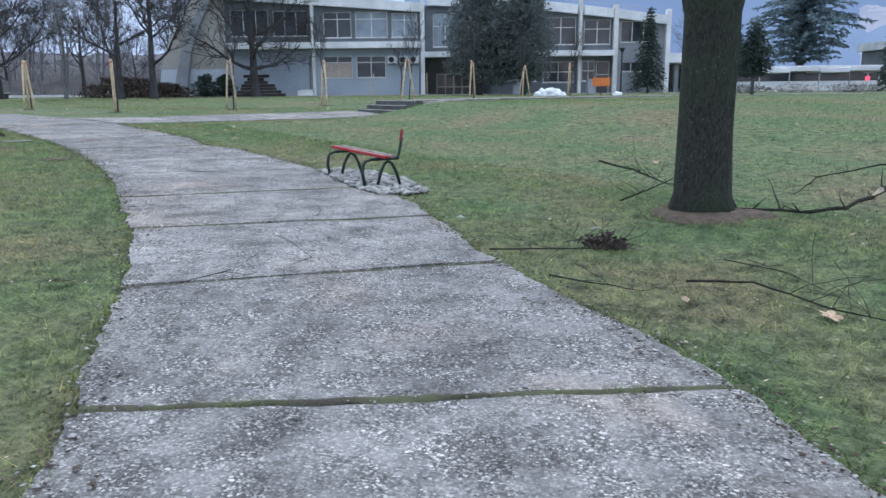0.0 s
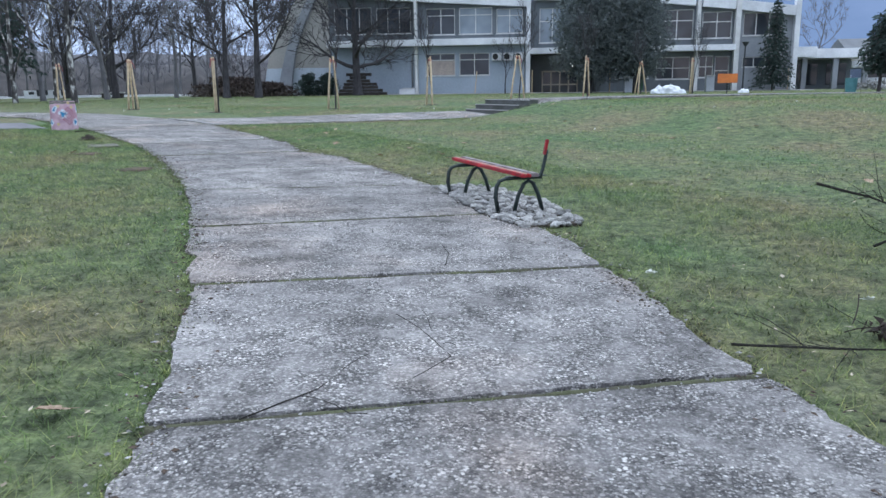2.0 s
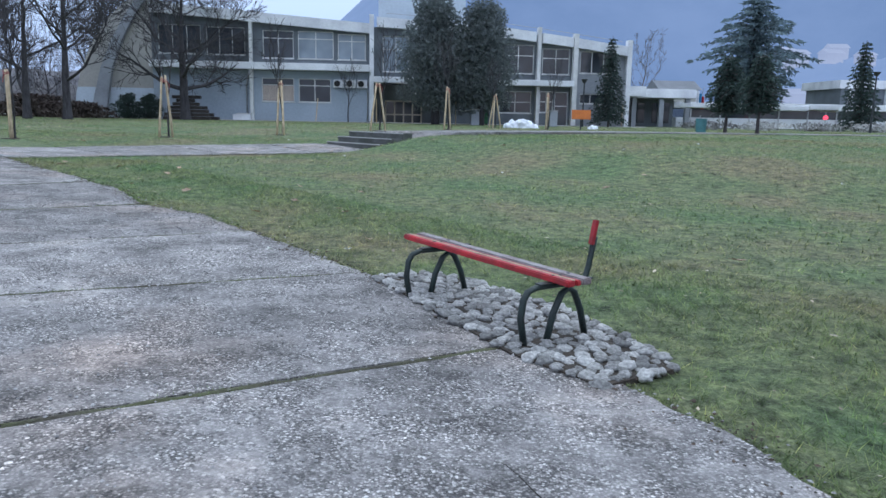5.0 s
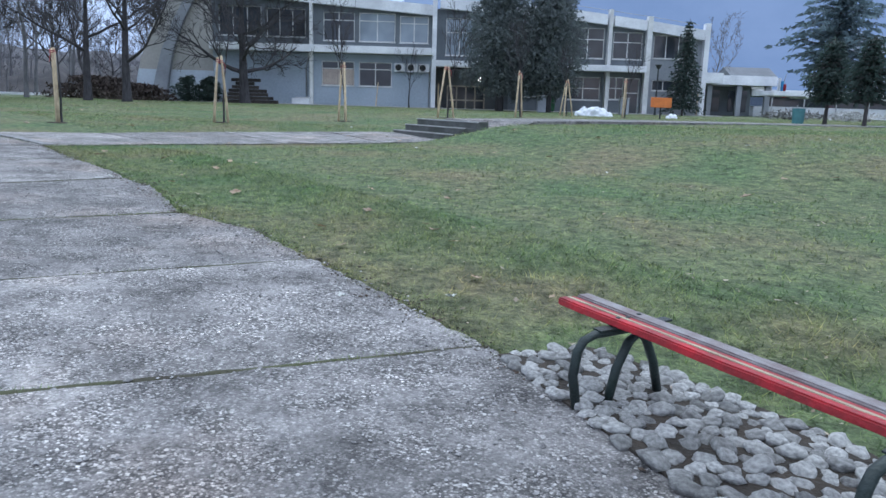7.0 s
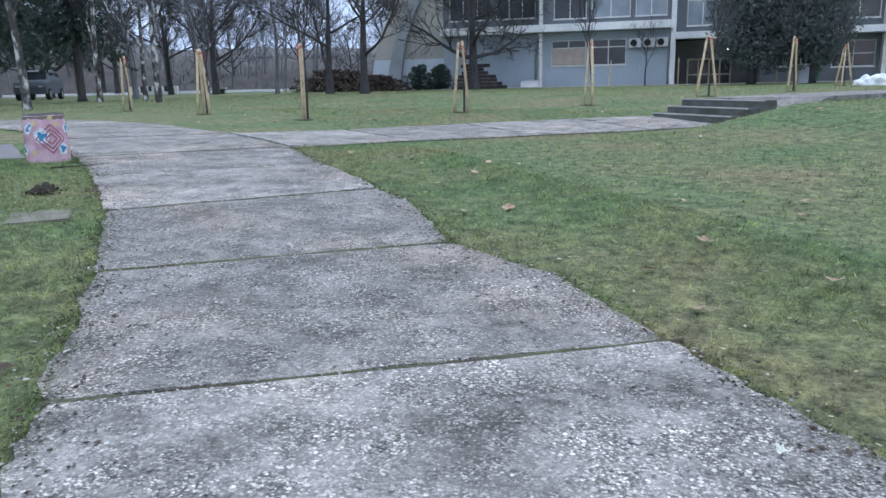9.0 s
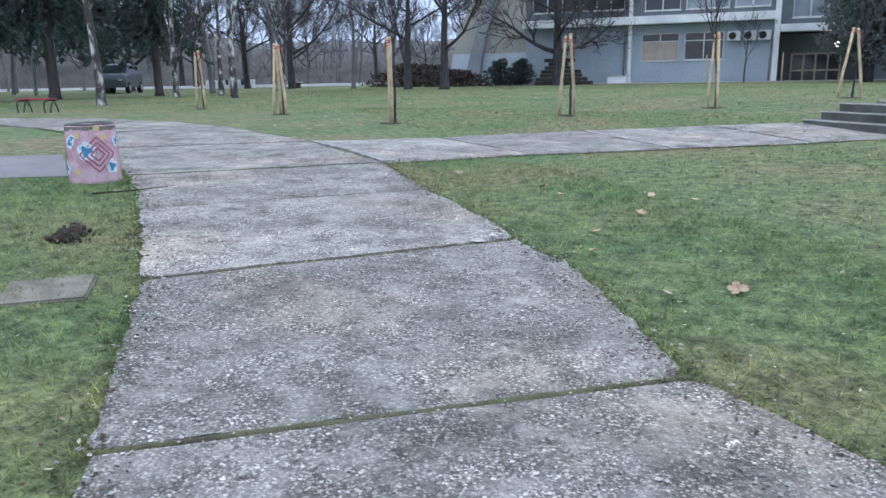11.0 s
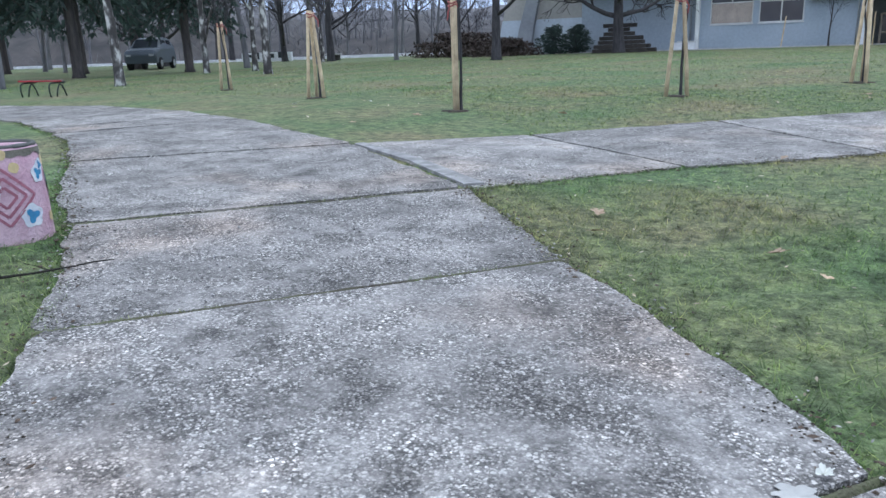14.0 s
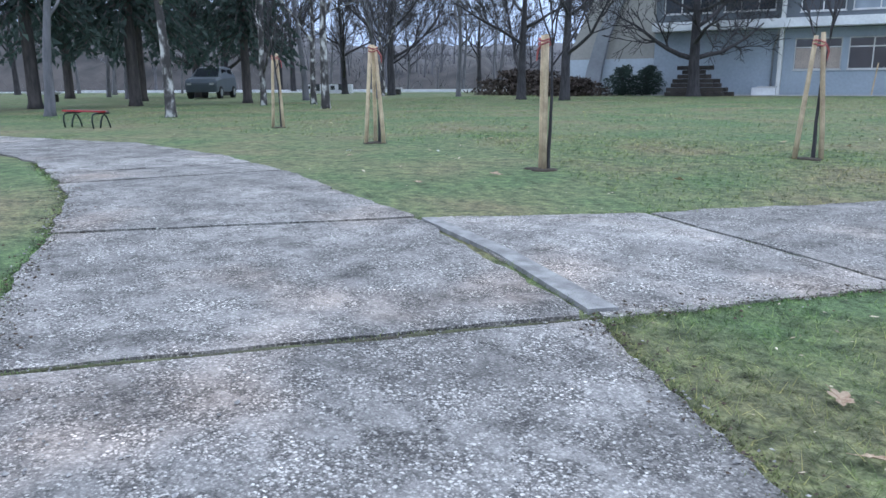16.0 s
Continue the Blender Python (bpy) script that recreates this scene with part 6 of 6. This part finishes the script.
slabs(LEFT[:15], RIGHT, [((4.6, -9.5), (7.2, -7.9)), ((3.2, -6.5), (5.9, -5.2)), ((2.0, -3.8), (4.6, -2.6)), ((0.8, -1.4), (3.4, -0.5)), ((-0.15, 0.8), (2.45, 1.65)), ((-1.0, 2.42), (1.15, 3.72)), ((-2.0, 4.1), (0.25, 5.5)), ((-3.0, 5.7), (-0.83, 7.35)), ((-4.35, 7.4), (-2.13, 8.9)),
                          ((-5.6, 8.72), (-3.55, 10.5)), ((-7.0, 10.15), (-5.43, 11.87)), ((-8.62, 11.6), (-7.15, 13.86)), ((-10.5, 13.1), (-8.95, 15.4)), ((-12.3, 14.3), (-10.55, 16.9))], path, 40)
slabs(LEFT[14:], FAR, [((-12.3, 14.3), (-10.57, 16.9)), ((-14.9, 15.85), (-13.15, 18.42)), ((-16.46, 16.75), (-14.8, 18.97)), ((-17.67, 17.25), (-16.5, 19.66)), ((-18.8, 17.68), (-17.6, 20.0)), ((-20.3, 18.15), (-19.0, 20.45)), ((-22.46, 18.5), (-22.46, 20.95)), ((-25, 18.4), (-25, 20.6)), ((-28, 17.8), (-28, 20)), ((-33, 16.6), (-33, 18.8))], onward, 80)
slabs(CROSS_UP, CROSS_LOW, [((-13.1, 18.45), (-10.5, 16.95)), ((-11.6, 20.1), (-9.2, 18.9)), ((-9.8, 22.3), (-7.6, 20.6)), ((-7.8, 24.2), (-5.8, 22.3)), ((-6.25, 25.4), (-4.3, 23.7))], cross, 120)
surface("kerb_strip", [(-13.05, 18.36), (-11.8, 17.75), (-10.62, 16.98)], [(-12.98, 18.48), (-11.71, 17.88), (-10.5, 17.13)], lambda x, y: slab(x, y) + 0.016, CEMENT, cross, rows=30, columns=4, ragged=0.035)

# ---- loose gravel on the paving ----
rs = np.random.RandomState(5)


def polygon_mask(poly, px, py):
    hit = np.zeros(len(px), bool)
    for (x0, y0), (x1, y1) in zip(poly, poly[1:] + poly[:1]):
        if y0 != y1:
            hit ^= ((y0 > py) != (y1 > py)) & (px < (x1 - x0) * (py - y0) / (y1 - y0) + x0)
    return hit


MAIN = LEFT[:15] + RIGHT[::-1]
PAVED = [MAIN, LEFT[14:] + FAR[::-1], CROSS_UP + CROSS_LOW[::-1], BRANCH_UP + BRANCH_LOW[::-1]]


def heights(px, py, fn):
    return np.array([fn(a, b) for a, b in zip(px, py)])


def soup(name, verts, faces, mat):
    me = bpy.data.meshes.new(name)
    me.from_pydata(verts, [], faces)
    me.materials.append(mat)
    return new(name, me)


n = 60000
px, py = rs.uniform(-13, 4, n), rs.uniform(-2, 18, n)
m = polygon_mask(MAIN, px, py)
clump = np.array([noise.noise(Vector((a * 1.3, b * 1.3, 7))) for a, b in zip(px, py)])
m &= rs.uniform(-0.7, 0.6, n) < clump
px, py = px[m][:9000], py[m][:9000]
pz = heights(px, py, slab) + 0.004
size = rs.uniform(0.004, 0.012, len(px)) * (1 + 0.6 * (rs.uniform(0, 1, len(px)) > 0.93))
octa = np.array([(1, 0, 0), (0, 1, 0), (-1, 0, 0), (0, -1, 0), (0, 0, 0.7), (0, 0, -0.7)])
tri = np.array([(0, 1, 4), (1, 2, 4), (2, 3, 4), (3, 0, 4), (1, 0, 5), (2, 1, 5), (3, 2, 5), (0, 3, 5)])
turn = rs.uniform(0, 6.28, len(px))
jit = octa[None] * rs.uniform(0.6, 1.3, (len(px), 6, 1)) * size[:, None, None]
c, s = np.cos(turn)[:, None], np.sin(turn)[:, None]
V = np.stack([jit[..., 0] * c - jit[..., 1] * s + px[:, None], jit[..., 0] * s + jit[..., 1] * c + py[:, None], jit[..., 2] + pz[:, None]], -1).reshape(-1, 3)
F = (tri[None] + (np.arange(len(px)) * 6)[:, None, None]).reshape(-1, 3)
tagged(soup("loose_gravel", V.tolist(), F.tolist(), PEBBLE), "loose pale and dark gravel on the paving", "gravel", kind="stuff")


# ---- grass blades ----
def blades(name, count, box_, keep, low, high, width):
    """Short winter grass: single bent blades, thick by the path and thinning out with distance."""
    px, py = rs.uniform(box_[0], box_[1], count), rs.uniform(box_[2], box_[3], count)
    m = keep(px, py)
    for poly in PAVED:
        m &= ~polygon_mask(poly, px, py)
    m &= ~polygon_mask(BED, px, py)
    px, py = px[m], py[m]
    pz = heights(px, py, ground) - 0.015
    k = len(px)
    a, h = rs.uniform(0, 6.28, k), rs.uniform(low, high, k)
    lean = rs.uniform(0.8, 2.6, k) * h
    w = rs.uniform(0.6, 1.3, k) * width
    dx, dy = np.cos(a), np.sin(a)
    base0 = np.stack([px - dy * w, py + dx * w, pz], -1)
    base1 = np.stack([px + dy * w, py - dx * w, pz], -1)
    tip = np.stack([px + dx * lean, py + dy * lean, pz + h], -1)
    V = np.stack([base0, base1, tip], 1).reshape(-1, 3)
    F = np.arange(k * 3).reshape(-1, 3)
    tagged(soup(name, V.tolist(), F.tolist(), BLADES), "short patchy winter grass blades", "grass", kind="stuff")


def off_line(px, py):
    return np.abs((px + 3.5) * 0.66 + (py - 7.5) * 0.75)


blades("grass", 420000, (-14, 6.5, -1.0, 18), lambda x, y: off_line(x, y) < 4.3, 0.025, 0.06, 0.0035)
blades("grass", 230000, (-26, 14, 2, 27), lambda x, y: off_line(x, y) >= 4.2, 0.02, 0.05, 0.006)
blades("grass", 110000, (-40, 26, 20, 62), lambda x, y: y > 24, 0.02, 0.05, 0.012)
JOINTS = [((-0.15, 0.8), (2.45, 1.65)), ((-1.0, 2.42), (1.15, 3.72)), ((-2.0, 4.1), (0.25, 5.5)), ((-3.0, 5.7), (-0.83, 7.35)), ((-4.35, 7.4), (-2.13, 8.9)), ((-5.6, 8.72), (-3.55, 10.5)), ((-7.0, 10.15), (-5.43, 11.87)), ((-8.62, 11.6), (-7.15, 13.86)), ((-10.5, 13.1), (-8.95, 15.4)), ((-12.3, 14.3), (-10.55, 16.9))]


def joint_moss(l0, r0, seed):
    """A low uneven seam of moss and soil that fills one joint, wide and thin by turns."""
    bm = bmesh.new()
    d = (Vector(r0) - Vector(l0)).normalized()
    side = Vector((-d.y, d.x))
    n = 46
    rings = []
    for i in range(n + 1):
        p = Vector(lerp(l0, r0, -0.02 + 1.04 * i / n))
        p += side * 0.014 * noise.noise(Vector((i * 0.3, seed, 0)))
        w = 0.021 + 0.024 * noise.noise(Vector((i * 0.22, seed, 5))) + 0.012 * noise.noise(Vector((i * 0.9, seed, 8)))
        z = slab(p.x, p.y) + 0.004 + 0.006 * noise.noise(Vector((i * 0.5, seed, 2)))
        rings.append([bm.verts.new((*(p + side * w * k), z - 0.022 * abs(k) ** 2)) for k in (-1, -0.6, -0.2, 0.2, 0.6, 1)])
    for q, r in zip(rings, rings[1:]):
        for k in range(5):
            bm.faces.new((q[k], r[k], r[k + 1], q[k + 1]))
    bmesh.ops.recalc_face_normals(bm, faces=bm.faces)
    part("joint_moss", bm, MOSS, path, "mossy soil seam", True)


for k, (l0, r0) in enumerate(JOINTS):
    joint_moss(l0, r0, k * 3.7)
# tufts that grow in the joints
jx, jy = [], []
for (l0, r0) in JOINTS:
    t = rs.uniform(0, 1, 1300)
    t = t[(0.2 + 0.6 * np.sin(t * 11 + l0[0] * 3)) > rs.uniform(0, 1, len(t))]
    jx.append(l0[0] + (r0[0] - l0[0]) * t + rs.normal(0, 0.022, len(t)))
    jy.append(l0[1] + (r0[1] - l0[1]) * t + rs.normal(0, 0.022, len(t)))
# and that creep over the path's edges
for line in (LEFT[:15], RIGHT, LEFT[14:20], CROSS_LOW, CROSS_UP):
    ls = lengths(line)
    for s in rs.uniform(0, ls[-1], int(ls[-1] * 420)):
        q = at_length(line, s)
        jx.append(np.array([q[0] + rs.normal(0, 0.045)]))
        jy.append(np.array([q[1] + rs.normal(0, 0.045)]))
jx, jy = np.concatenate(jx), np.concatenate(jy)
jz = heights(jx, jy, slab) - 0.02
k = len(jx)
a, h = rs.uniform(0, 6.28, k), rs.uniform(0.014, 0.034, k)
V = np.stack([np.stack([jx - 0.004 * np.sin(a), jy + 0.004 * np.cos(a), jz], -1), np.stack([jx + 0.004 * np.sin(a), jy - 0.004 * np.cos(a), jz], -1), np.stack([jx + np.cos(a) * h, jy + np.sin(a) * h, jz + h], -1)], 1).reshape(-1, 3)
tagged(soup("joint_grass", V.tolist(), np.arange(k * 3).reshape(-1, 3).tolist(), BLADES), "grass and moss tufts in the paving joints", "grass", kind="stuff")


# ---- straw and leaf crumbs strewn over the lawn ----
n = 15000
px, py = rs.uniform(-24, 12, n), rs.uniform(0, 30, n)
m = np.ones(n, bool)
for poly in PAVED:
    m &= ~polygon_mask(poly, px, py)
px, py = px[m], py[m]
n = len(px)
pz = heights(px, py, ground) + rs.uniform(0.012, 0.03, n)
a, size = rs.uniform(0, 6.28, n), rs.uniform(0.006, 0.018, n) * (1 + 1.2 * (rs.uniform(0, 1, n) > 0.93))
tilt = rs.uniform(-0.4, 0.4, n) * size
ca, sa = np.cos(a) * size, np.sin(a) * size
V = np.stack([np.stack([px - ca, py - sa, pz - tilt], -1), np.stack([px + 0.5 * sa, py - 0.5 * ca, pz], -1), np.stack([px + ca, py + sa, pz + tilt], -1), np.stack([px - 0.5 * sa, py + 0.5 * ca, pz], -1)], 1).reshape(-1, 3)
tagged(soup("leaf_crumbs", V.tolist(), np.arange(n * 4).reshape(-1, 4).tolist(), CRUMB), "pale straw and leaf crumbs strewn in the grass", "leaf litter", kind="stuff")


# ---- soil crumbs, leaf bits and grit along the path's edges ----
def edge_debris(name, per_metre, spread, low, high, mat, label):
    ex, ey = [], []
    for line in (LEFT[:15], RIGHT, LEFT[14:20], CROSS_LOW):
        ls = lengths(line)
        for s in rs.uniform(0, ls[-1], int(ls[-1] * per_metre)):
            q = at_length(line, s)
            if noise.noise(Vector((q[0] * 1.7, q[1] * 1.7, per_metre))) > rs.uniform(-0.5, 0.45):
                ex.append(q[0] + rs.normal(0, spread))
                ey.append(q[1] + rs.normal(0, spread))
    ex, ey = np.array(ex), np.array(ey)
    ez = heights(ex, ey, slab) + 0.006
    size = rs.uniform(low, high, len(ex))
    turn = rs.uniform(0, 6.28, len(ex))
    jit = octa[None] * rs.uniform(0.5, 1.4, (len(ex), 6, 1)) * size[:, None, None] * np.array((1.3, 0.8, 0.7))
    c, s = np.cos(turn)[:, None], np.sin(turn)[:, None]
    V = np.stack([jit[..., 0] * c - jit[..., 1] * s + ex[:, None], jit[..., 0] * s + jit[..., 1] * c + ey[:, None], jit[..., 2] + ez[:, None]], -1).reshape(-1, 3)
    F = (tri[None] + (np.arange(len(ex)) * 6)[:, None, None]).reshape(-1, 3)
    tagged(soup(name, V.tolist(), F.tolist(), mat), label, "debris", kind="stuff")


edge_debris("soil_crumbs", 150, 0.07, 0.003, 0.01, SOIL, "dark soil crumbs along the path's edges")
edge_debris("edge_grit", 40, 0.07, 0.005, 0.014, PEBBLE, "pale grit loosened from the slab edges")
edge_debris("leaf_bits", 50, 0.13, 0.005, 0.016, RED_SOIL, "brown leaf bits along the path's edges")
